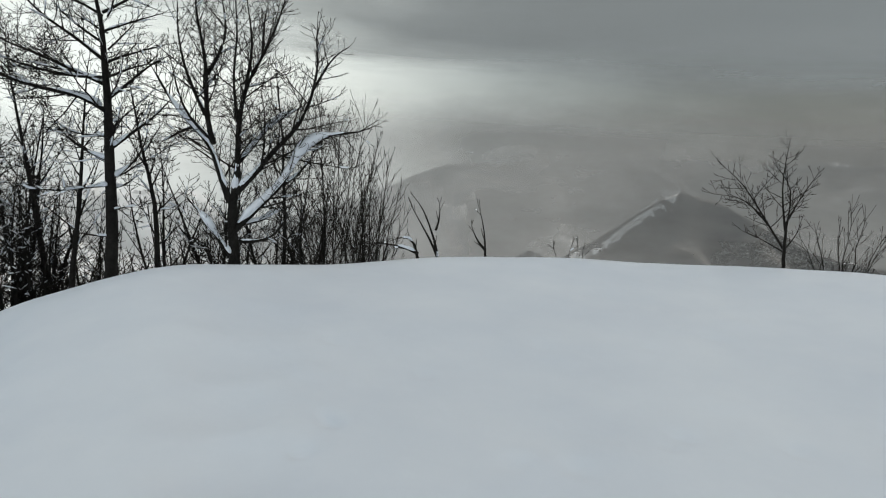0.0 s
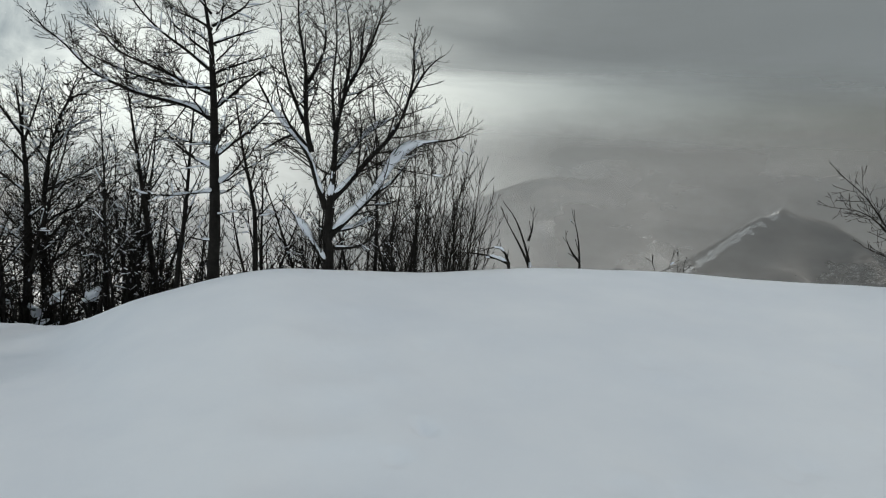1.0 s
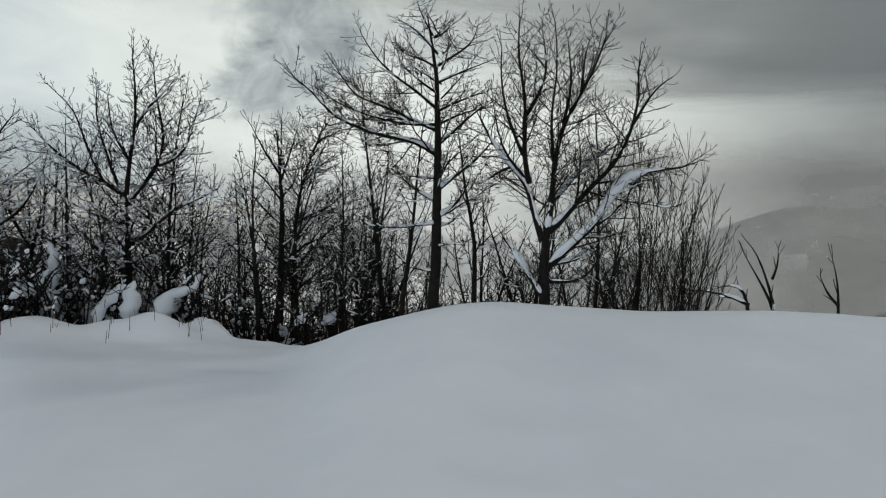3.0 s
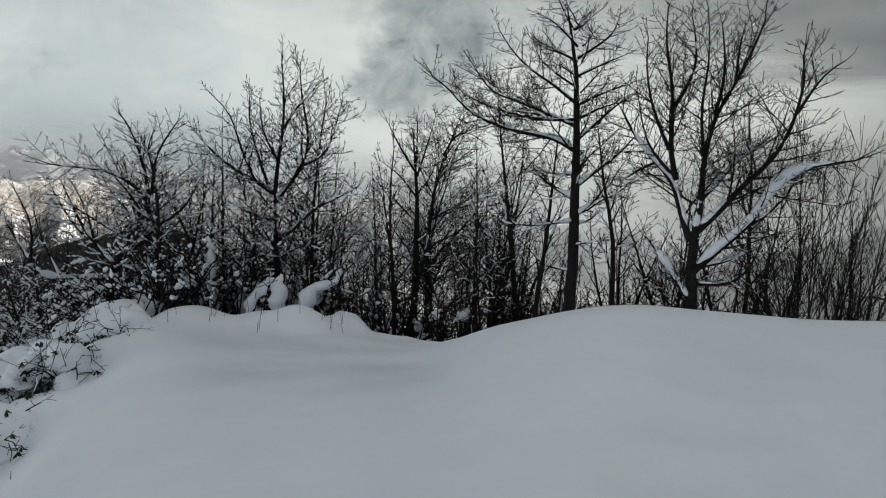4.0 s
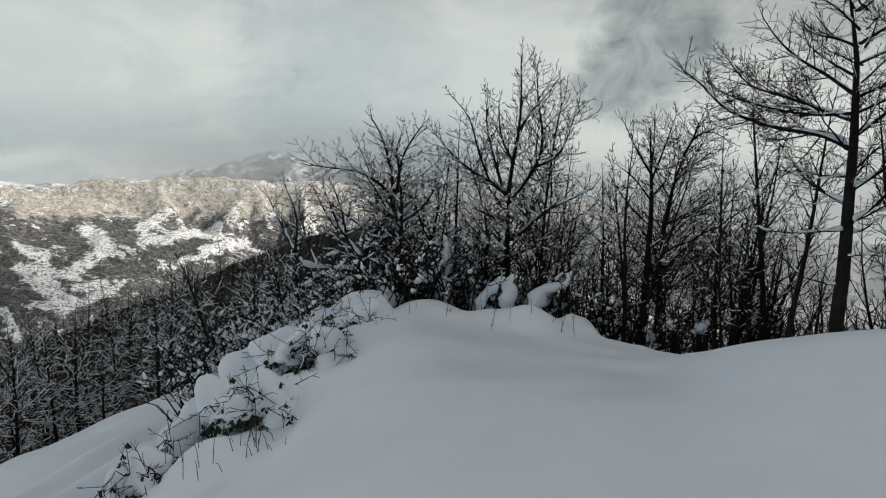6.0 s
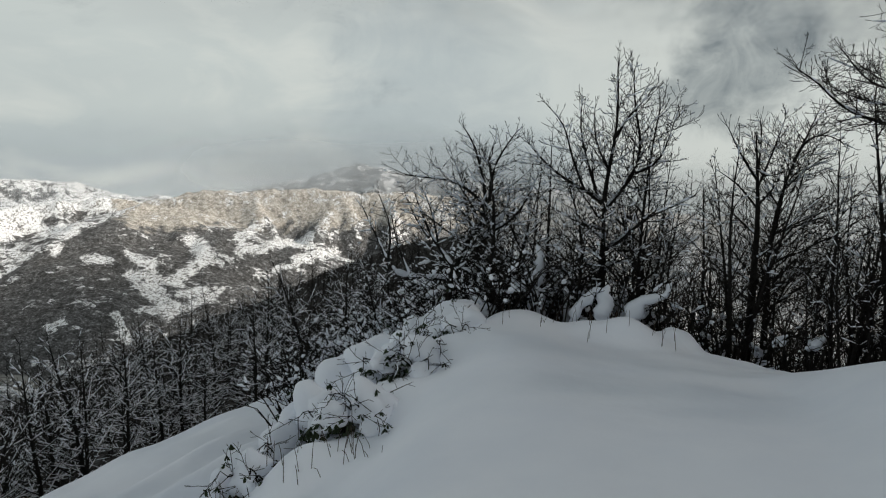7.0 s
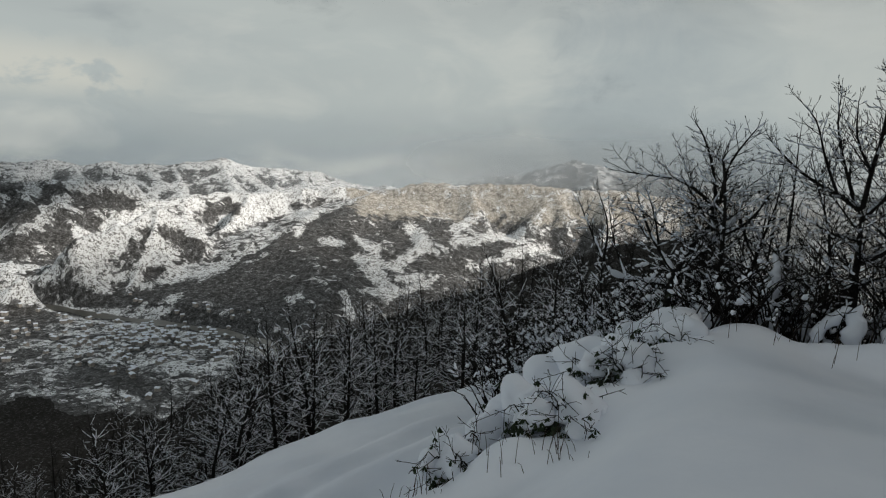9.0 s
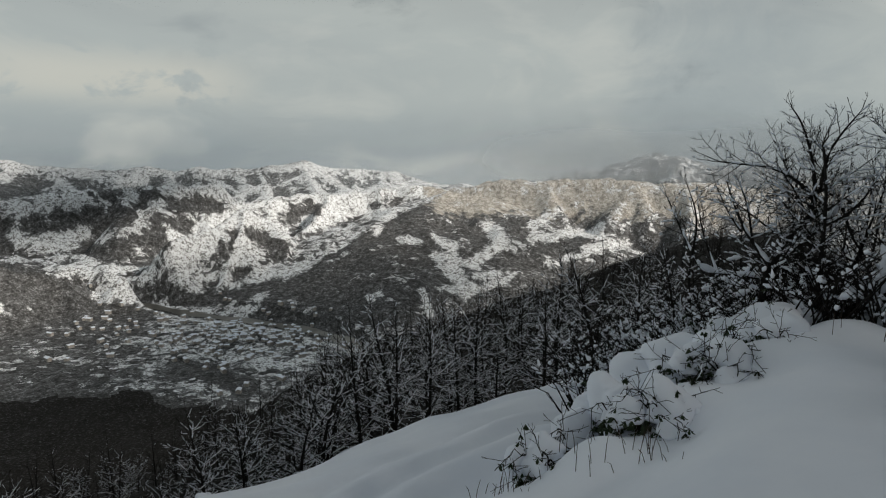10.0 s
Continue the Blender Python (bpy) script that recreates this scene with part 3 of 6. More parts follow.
STANDS += [(107.6, -11.7, 104.1, -11.4, 0.37), (104.1, -11.4, 101.3, -10.4, 0.32), (113.2, -6.9, 110.0, -6.6, 0.37), (115.5, -7.2, 112.8, -7.8, 0.32), (121.6, -18.2, 114.5, -19.6, 1.35), (113.5, -19.6, 109.0, -20.0, 0.7), (109.1, -16.6, 103.9, -18.7, 0.6), (82.6, -7.7, 79.7, -9.0, 0.28),
           (79.0, -7.6, 76.2, -7.4, 0.32), (90.6, -5.7, 88.2, -7.3, 0.28), (86.5, -4.6, 84.1, -6.7, 0.41), (81.5, -5.4, 80.2, -6.8, 0.32), (76.2, -6.7, 74.8, -7.0, 0.18), (119.1, -12.0, 115.8, -12.9, 0.28), (117.8, -13.8, 114.7, -14.1, 0.23)]
FIELDS = [(104.1, -4.5, 107.7, -7.5, 0.92), (103.9, -5.0, 102.1, -5.4, 0.41), (103.5, -7.6, 104.4, -8.6, 0.6), (98.0, -3.6, 89.4, -2.7, 0.46), (96.1, -4.5, 91.8, -4.8, 0.37), (108.0, -9.9, 105.3, -9.5, 0.28), (102.7, -10.1, 98.7, -9.2, 0.32), (83.5, -5.9, 82.0, -7.2, 0.55),
          (82.2, -7.2, 84.1, -8.4, 0.41), (79.8, -5.7, 77.4, -4.2, 0.28), (79.8, -6.7, 76.4, -6.2, 0.32), (77.0, -6.1, 74.2, -6.1, 0.28), (75.0, -7.3, 71.9, -6.7, 0.37), (76.9, -8.2, 74.1, -7.6, 0.23), (73.4, -5.1, 74.6, -5.8, 0.14), (91.0, -7.0, 89.3, -7.2, 0.28)]
FIELDS += [(88.0, -6.7, 86.4, -7.8, 0.32), (86.9, -9.1, 85.0, -11.0, 0.64), (87.9, -8.4, 84.5, -9.1, 0.32), (85.0, -11.5, 81.3, -10.0, 0.28), (84.5, -10.1, 82.3, -9.7, 0.23), (89.0, -11.3, 88.3, -13.3, 0.28), (93.6, -11.9, 92.4, -11.6, 0.18), (92.9, -6.4, 92.7, -6.2, 0.23),
           (111.0, -11.9, 108.5, -12.2, 0.18), (107.6, -12.6, 102.7, -12.6, 0.18), (112.5, -3.3, 111.9, -3.5, 0.23), (112.0, -5.7, 111.0, -5.0, 0.37), (115.5, -5.9, 118.1, -7.1, 0.41), (114.9, -10.7, 112.9, -11.3, 0.51), (99.2, -5.6, 98.7, -5.1, 0.32), (96.6, -5.5, 96.1, -5.1, 0.37)]


def woods_of(co, fam):
    """How wooded the land is: dense on our own flank and the wooded spur; elsewhere it darkens hollows and sides away
    from the sun.
    """
    shp = fam.shape
    x, y, z = (co[:, k].reshape(shp) for k in range(3))
    az = np.degrees(np.arctan2(-x, y))
    r = np.hypot(x, y)
    el = np.degrees(np.arctan2(z - 1.6, r))
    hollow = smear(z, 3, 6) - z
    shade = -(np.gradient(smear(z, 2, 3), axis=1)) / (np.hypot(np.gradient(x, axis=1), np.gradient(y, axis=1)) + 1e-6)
    w = np.where(r > 2850, 0.50, 0.49)
    share = {"wooded": 0.95, "sunlit": 0.44, "cone": 0.44, "cone_spur": 0.44, "gully_a": 0.76, "gully_b": 0.76, "far": 0.50, "foothill": 0.54, "cloudy": 0.7, "left": 0.95, "misty": 1.1, "piste": 1.6}
    for i, n in enumerate(FAMILY):
        w = np.where(fam == i, share[n], w)
    far = (r > 900) & (fam > -2)
    sun_i = FAMILY.index("sunlit")
    w = np.where(fam == sun_i, 0.80 - 0.40 * np.clip((az - 88) / 4, 0, 1), w)
    # relief shading put into the cover: more wood in hollows and away from the sun
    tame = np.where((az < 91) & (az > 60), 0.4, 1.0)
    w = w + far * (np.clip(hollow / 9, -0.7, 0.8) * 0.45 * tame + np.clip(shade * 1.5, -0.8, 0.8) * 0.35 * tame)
    # the wood ends along the crest of its spur; fields lie behind
    spur = np.interp(el, (-13.5, -11.4, -9.6, -8.2, -6.8, -5.3, -3.9, -2.5), (103.6, 101.8, 99.0, 96.1, 94.2, 91.4, 88.5, 86.0))
    w = np.where((fam == FAMILY.index("wooded")) & (az > spur + 0.3), 0.46, w)
    near_top = (fam == sun_i) & (az < 92) & (el > -3.2)
    w = np.where(near_top, np.maximum(w, 0.68), w)
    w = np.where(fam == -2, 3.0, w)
    right = np.clip((88.0 - az + (-6.5 - el) * 1.2) / 2.0, 0, 1) * (fam == FAMILY.index("wooded"))
    w = w - 0.15 * right
    # stands of wood and open fields, each a strip between two bearings and heights
    for strips, share_ in ((STANDS, 1.25), (FIELDS, 0.02)):
        for a0, e0, a1, e1, wide in strips:
            da, de = a1 - a0, e1 - e0
            f = np.clip(((az - a0) * da + (el - e0) * de) / (da * da + de * de + 1e-9), 0, 1)
            k = np.exp(-(np.hypot(az - a0 - f * da, el - e0 - f * de) / (wide * 1.2)) ** 2.6) * ((r > 1400) & (fam > -2))
            w = w + (share_ - w) * k
    w = np.where((r > 700) & (az > 60), np.minimum(w, 1.5), w)
    w = w + 0.22 * np.clip((az - 108) / 6, 0, 1) * ((fam > -2) & (r < 2900) & (el < -11.5))
    # dark woods at the foot of our own flank, cloud shade painted in
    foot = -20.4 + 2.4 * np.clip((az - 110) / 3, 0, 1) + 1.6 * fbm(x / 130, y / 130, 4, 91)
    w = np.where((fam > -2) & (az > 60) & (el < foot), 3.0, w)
    along = np.clip((-az - 12.2) / 6.5, 0, 1)
    w = w - 2.2 * (np.abs(el - (-8.2 + 5.7 * along)) < 0.38) * (az < -11.2) * (az > -19) * (r > 1500)
    for a, e, da, de in ((2.5, -7.0, 2.5, 1.3), (-3.0, -6.6, 2.2, 1.0), (-5.0, -8.2, 0.9, 0.8), (-1.0, -5.2, 1.5, 0.6)):
        w = w - 0.5 * np.exp(-((az - a) / da) ** 2 - ((el - e) / de) ** 2) * (r > 1500)
    return (w + 0.2 * fbm(x / 120, y / 120, 3, 55) * (r > 800)).ravel()


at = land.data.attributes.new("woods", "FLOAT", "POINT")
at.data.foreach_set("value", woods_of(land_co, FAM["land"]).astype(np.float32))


def sun_pale_of(co, fam):
    """Where thin woods are painted pale as if sunlit: the high face."""
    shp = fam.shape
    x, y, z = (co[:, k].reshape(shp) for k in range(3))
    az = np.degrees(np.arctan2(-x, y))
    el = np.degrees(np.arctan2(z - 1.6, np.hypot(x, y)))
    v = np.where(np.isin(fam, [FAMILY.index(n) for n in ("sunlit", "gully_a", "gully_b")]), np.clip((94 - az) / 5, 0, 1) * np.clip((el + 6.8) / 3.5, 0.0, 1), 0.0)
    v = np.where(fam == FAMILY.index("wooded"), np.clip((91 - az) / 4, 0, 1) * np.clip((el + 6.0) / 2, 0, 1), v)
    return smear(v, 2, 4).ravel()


at = land.data.attributes.new("sun_pale", "FLOAT", "POINT")
at.data.foreach_set("value", sun_pale_of(land_co, FAM["land"]).astype(np.float32))


def mist_sheet(name, r, az0, az1, el0, el1, thick, seed, grey):
    A, E = np.meshgrid(np.linspace(az0, az1, 60), np.linspace(el0, el1, 16))
    X, Y, Z = -np.sin(np.radians(A)) * r, np.cos(np.radians(A)) * r, 1.6 + r * np.tan(np.radians(E))
    i, j = np.meshgrid(np.arange(15), np.arange(59), indexing="ij")
    q = np.stack([i * 60 + j, i * 60 + j + 1, (i + 1) * 60 + j + 1, (i + 1) * 60 + j], -1).reshape(-1, 4)
    me = mesh_of(name, np.stack([X, Y, Z], -1).reshape(-1, 3), q)
    uv = me.uv_layers.new(name="UVMap")
    flat = np.stack([A, E], -1).reshape(-1, 2)
    uv.data.foreach_set("uv", flat[q.ravel()].astype(np.float32).ravel())
    me.materials.append(make_mist(name, thick, az0, az1, el0, el1, seed, grey))
    return tagged(new(name, me), "see-through grey sheet standing in for mist and haze", "cloud", kind="structure")


# grey sheets hung between the ridges in place of mist and distance haze
mist_sheet("backdrop_mist", 3000, -55, 24, -14, 5.5, 0.95, 1.3, 0.30)
mist_sheet("backdrop_mist", 2900, 10, 68, -14, 2.5, 0.78, 3.7, 0.55)
mist_sheet("backdrop_mist", 1600, -60, 8, -16, 6, 0.80, 5.1, 0.22)
mist_sheet("backdrop_mist", 3030, 54, 92, -6.5, 3, 0.12, 9.4, 0.9)
mist_sheet("backdrop_mist", 4140, 54, 98, -6, 3.0, 0.3, 2.2, 0.75)
mist_sheet("backdrop_mist", 4160, 84, 130, -6, 3.0, 0.3, 6.2, 0.6)
mist_sheet("backdrop_mist", 4420, 48, 90, -4, 5.0, 0.80, 4.4, 0.66)


def cloud_material():
    """Heavy grey cloud, ragged at its rim."""
    m = bpy.data.materials.new("heavy_cloud")
    m.use_nodes = True
    nt = m.node_tree
    nt.nodes.clear()
    N, L = nt.nodes.new, nt.links.new
    out, mix, clear, both, dif, tra = N("ShaderNodeOutputMaterial"), N("ShaderNodeMixShader"), N("ShaderNodeBsdfTransparent"), N("ShaderNodeMixShader"), N("ShaderNodeBsdfDiffuse"), N("ShaderNodeBsdfTranslucent")
    dif.inputs[0].default_value = tra.inputs[0].default_value = (0.20, 0.225, 0.245, 1)
    L(dif.outputs[0], both.inputs[1]), L(tra.outputs[0], both.inputs[2])
    L(clear.outputs[0], mix.inputs[1]), L(both.outputs[0], mix.inputs[2]), L(mix.outputs[0], out.inputs[0])
    uv = N("ShaderNodeUVMap").outputs[0]
    sep = N("ShaderNodeSeparateXYZ")
    L(uv, sep.inputs[0])
    n = tex_noise(nt, 7.0, 6, 0.55, vec=uv)
    rim = None
    for k in (0, 1):
        v = sep.outputs[k]
        e = calc(nt, "MINIMUM", v, calc(nt, "SUBTRACT", 1.0, v))
        rim = e if rim is None else calc(nt, "MINIMUM", rim, e)
    L(span(nt, calc(nt, "ADD", rim, calc(nt, "MULTIPLY_ADD", n, 0.30, -0.15)), 0.0, 0.42), mix.inputs[0])
    return m


def shade_cloud(x0, y0, wide, deep, z, relief, seed):
    """Broken cloud over ridge and valley, added to keep the sun off them."""
    nx, ny = 40, 40
    U, V = np.meshgrid(np.linspace(0, 1, nx), np.linspace(0, 1, ny))
    X, Y = x0 + wide * U, y0 + deep * V
    Z = z + relief * fbm(X / 900, Y / 900, 2, seed)
    i, j = np.meshgrid(np.arange(ny - 1), np.arange(nx - 1), indexing="ij")
    q = np.stack([i * nx + j, i * nx + j + 1, (i + 1) * nx + j + 1, (i + 1) * nx + j], -1).reshape(-1, 4)
    me = mesh_of("cloud", np.stack([X, Y, Z], -1).reshape(-1, 3), q)
    uv = me.uv_layers.new(name="UVMap")
    uv.data.foreach_set("uv", np.stack([U, V], -1).reshape(-1, 2)[q.ravel()].astype(np.float32).ravel())
    me.materials.append(CLOUD)
    tagged(new("backdrop_shade_cloud", me), "grey cloud added to shade the ridge and valley", "cloud", kind="structure")


CLOUD = cloud_material()
# the two at 950 m are added, mostly out of sight, as sun blocks
shade_cloud(-4200, -1300, 3200, 2150, 950, 60, 29)
shade_cloud(-1280, -940, 3920, 3730, 270, 40, 91)
shade_cloud(-2400, 420, 3300, 2300, 950, 60, 17)


# ---------------------------------------------------------------- river and houses in the valley
def make_plain(name, dark, light, scale, rough):
    m, nt, b = material(name, rough)
    nt.links.new(ramp_of(nt, tex_noise(nt, scale, 4, 0.6), (0.3, dark), (0.7, light)), b.inputs["Base Color"])
    return m


WATER = make_plain("river_water", (0.05, 0.05, 0.042), (0.16, 0.15, 0.13), 0.02, 0.35)
WALL = make_plain("house_wall", (0.22, 0.20, 0.18), (0.55, 0.52, 0.48), 0.3, 0.9)


def river():
    p = [bearing(a) * r for a, r in RIVER]
    q = resample([(v.x, v.y, 0) for v in p], 60)
    t = np.gradient(q, axis=0)
    n = np.stack([-t[:, 1], t[:, 0], 0 * t[:, 0]], -1)
    n /= np.linalg.norm(n, axis=1, keepdims=True)
    wide = 30 + 9 * np.sin(np.arange(60) * 0.7)
    rows = [q + n * (wide * k)[:, None] for k in (-1, -0.33, 0.33, 1)]
    co = np.stack(rows, 1)
    co[..., 2] = VALLEY + 2.0
    i, j = np.meshgrid(np.arange(59), np.arange(3), indexing="ij")
    f = np.stack([i * 4 + j, i * 4 + j + 1, (i + 1) * 4 + j + 1, (i + 1) * 4 + j], -1).reshape(-1, 4)
    me = mesh_of("river", co.reshape(-1, 3), f)
    me.materials.append(WATER)
    tagged(new("water", me), "dull brown river on the valley floor", "river", kind="structure")


river()


def box_mesh(name, sx, sy, z0, z1, mat):
    bm = bmesh.new()
    bmesh.ops.create_cube(bm, size=1, matrix=Matrix.Translation((0, 0, (z0 + z1) / 2)) @ Matrix.Diagonal((sx, sy, z1 - z0, 1)))
    me = bpy.data.meshes.new(name)
    bm.to_mesh(me)
    bm.free()
    me.materials.append(mat)
    return me


def gable_mesh(name, sx, sy, z0, rise, mat):
    bm = bmesh.new()
    lo, hi = [], []
    for dz in (0.0, 0.6):
        v = [bm.verts.new((x, y, z + dz)) for x, y, z in ((-sx, -sy, z0), (sx, -sy, z0), (sx, 0, z0 + rise), (-sx, 0, z0 + rise), (-sx, sy, z0), (sx, sy, z0))]
        lo.append(v)
    a, b = lo
    for q in ((b[0], b[1], b[2], b[3]), (b[3], b[2], b[5], b[4]), (a[3], a[2], a[1], a[0]), (a[4], a[5], a[2], a[3]), (a[0], a[1], b[1], b[0]), (a[5], a[4], b[4], b[5]), (a[1], a[2], b[2], b[1]), (a[2], a[5], b[5], b[2]), (a[4], a[3], b[3], b[4]), (a[3], a[0], b[0], b[3])):
        bm.faces.new(q)
    me = bpy.data.meshes.new(name)
    bm.to_mesh(me)
    bm.free()
    me.materials.append(mat)
    return me


def house(sx, sy, tall, at):
    base = new("house")
    base.matrix_world = at
    for name, me in (("wall", box_mesh("wall", sx * 2, sy * 2, -4, tall, WALL)), ("roof", gable_mesh("roof", sx * 1.15, sy * 1.2, tall, sy * 0.55, SNOW))):
        ob = new(name, me)
        ob.parent = base
    return tagged(base, "small pale house with a snowy roof in the valley", "house", "village houses")


def village():
    rs = random.Random(9)
    kinds = [house(7, 5, 7, pose(*(bearing(104) * 2250).xy, VALLEY + 4)), house(10, 6, 10, pose(*(bearing(103) * 2300).xy, VALLEY + 4)), house(6, 6, 9, pose(*(bearing(107) * 2200).xy, VALLEY + 4))]
    made = 0
    while made < 230:
        az, r = rs.uniform(95, 119), rs.uniform(1750, 3300)
        if made % 2:
            az, r = rs.gauss(104, 3.0), rs.gauss(2280, 140)
        p = bearing(az) * r
        x, y = np.array([p.x]), np.array([p.y])
        z = float(np.maximum(far_height(x, y), near_height(x, y))[0])
        if z > VALLEY + 55 or (az > 108 and r < 2050):
            continue
        made += 1
        copy_thing(kinds[rs.randrange(3)], pose(p.x, p.y, z, 0, 0, rs.uniform(0, 180)))


village()


# ---------------------------------------------------------------- trees
class Wood:
    """Collects tapering round branches and the snow lying on them."""

    def __init__(self, seed):
        self.rng = random.Random(seed)
        self.lines = {"trunk": [], "crown": [], "snow": []}

    def add(self, kind, pts, rad, sides):
        self.lines[kind].append((np.array(pts), np.array(rad), sides))

    def mesh(self, kind, name, mat, smooth=True):
        groups = {}
        for p, r, k in self.lines[kind]:
            groups.setdefault((len(p), k), []).append((p, r))
        cos, faces, base = [], [], 0
        for (n, k), items in groups.items():
            P = np.array([p for p, _ in items])
            Rr = np.array([r for _, r in items])
            T = np.gradient(P, axis=1)
            T /= np.linalg.norm(T, axis=2, keepdims=True) + 1e-9
            ref = np.where(np.abs(T[..., 2:3]) > 0.9, np.array([1.0, 0, 0]), np.array([0, 0, 1.0]))
            if kind == "snow":
                ref = np.broadcast_to(np.array([0.0, 0, 1.0]), T.shape)
            U = np.cross(T, ref)
            U /= np.linalg.norm(U, axis=2, keepdims=True) + 1e-9
            V = np.cross(U, T)
            a = np.arange(k) * 2 * math.pi / k
            ring = P[:, :, None] + Rr[:, :, None, None] * (np.cos(a)[None, None, :, None] * U[:, :, None] + np.sin(a)[None, None, :, None] * V[:, :, None])
            m = len(items)
            cos.append(ring.reshape(-1, 3))
            o = base + np.arange(m)[:, None, None] * n * k
            i, j = np.arange(n - 1)[None, :, None], np.arange(k)[None, None, :]
            j1 = (j + 1) % k
            q = np.stack(np.broadcast_arrays(o + i * k + j, o + i * k + j1, o + (i + 1) * k + j1, o + (i + 1) * k + j), -1)
            faces.append(q.reshape(-1, 4))
            base += m * n * k
        if not cos:
            return None
        co, quads = np.concatenate(cos), np.concatenate(faces)
        me = bpy.data.meshes.new(name)
        me.vertices.add(len(co))
        me.vertices.foreach_set("co", co.ravel())
        me.loops.add(quads.size)
        me.loops.foreach_set("vertex_index", quads.ravel().astype(np.int32))
        me.polygons.add(len(quads))
        me.polygons.foreach_set("loop_start", np.arange(0, quads.size, 4, dtype=np.int32))
        me.polygons.foreach_set("use_smooth", np.ones(len(quads), bool))
        me.update(calc_edges=True)
        me.materials.append(mat)
        return me


def lay_snow(w, pts, rad, chance, load, sides, cap):
    """Snow in uneven runs along the upper side of a branch."""
    rng, n, i = w.rng, len(pts), 0
    while i < n - 1:
        run = rng.randint(2, 4)
        j = min(n - 1, i + run)
        seg = pts[i:j + 1]
        d = seg[-1] - seg[0]
        length = np.linalg.norm(d) + 1e-9
        flat = 1 - abs(d[2]) / length
        if j > i and rng.random() < chance * (0.12 + 1.35 * flat):
            top = min(load, float(np.max(rad[i:j + 1])) * cap + 0.004) * rng.uniform(0.5, 1.35)
            k = 3 if sides == 4 else 6
            f0 = rng.uniform(0.0, 0.35)
            f = np.linspace(f0, min(1.0, f0 + rng.uniform(0.5, 1.0) * (0.75 if k == 3 else 1.0)), k)
            along = np.linspace(0, 1, j - i + 1)
            q = np.stack([np.interp(f, along, seg[:, c]) for c in range(3)], -1)
            r = np.interp(f, along, rad[i:j + 1])
            bulge = np.array([0.2, 1.0, 0.25]) if k == 3 else np.array([0.15, 0.75, 1.0, rng.uniform(0.6, 1.2), 0.8, 0.2])
            sr = r * 0.6 * np.minimum(1, bulge * 1.6) + top * (0.5 + 0.6 * flat) * bulge * 1.15
            sr = sr * (0.65 if k == 3 else 1.0)
            q = q + np.array([0, 0, 1.0]) * (r * 0.5 + sr * 0.3)[:, None]
            w.add("snow", q, sr, sides)
        i = j


def grow(w, p, d, length, rad, level, o):
    """A branch with its side branches; o holds the habit of the kind of tree."""
    rng = w.rng
    n = (5 if level == 0 else 4 if level == 1 else 3) if o["lean"] else (7 if level <= 1 else (5 if level == 2 else 3 + (level == 3)))
    pts, dirv = [np.array(p)], np.array(d, float)
    step = length / (n - 1)
    for i in range(n - 1):
        wob = o["wobble"] * ((0.9 if level < 2 else 0.4) if level else 0.3)
        dirv = dirv + np.array([rng.gauss(0, wob), rng.gauss(0, wob), rng.gauss(0, wob) + o["lift"] * (0.5 if level else 0.15)])
        dirv /= np.linalg.norm(dirv)
        pts.append(pts[-1] + dirv * step)
    pts = np.array(pts)
    dress(w, pts, rad, level, o)


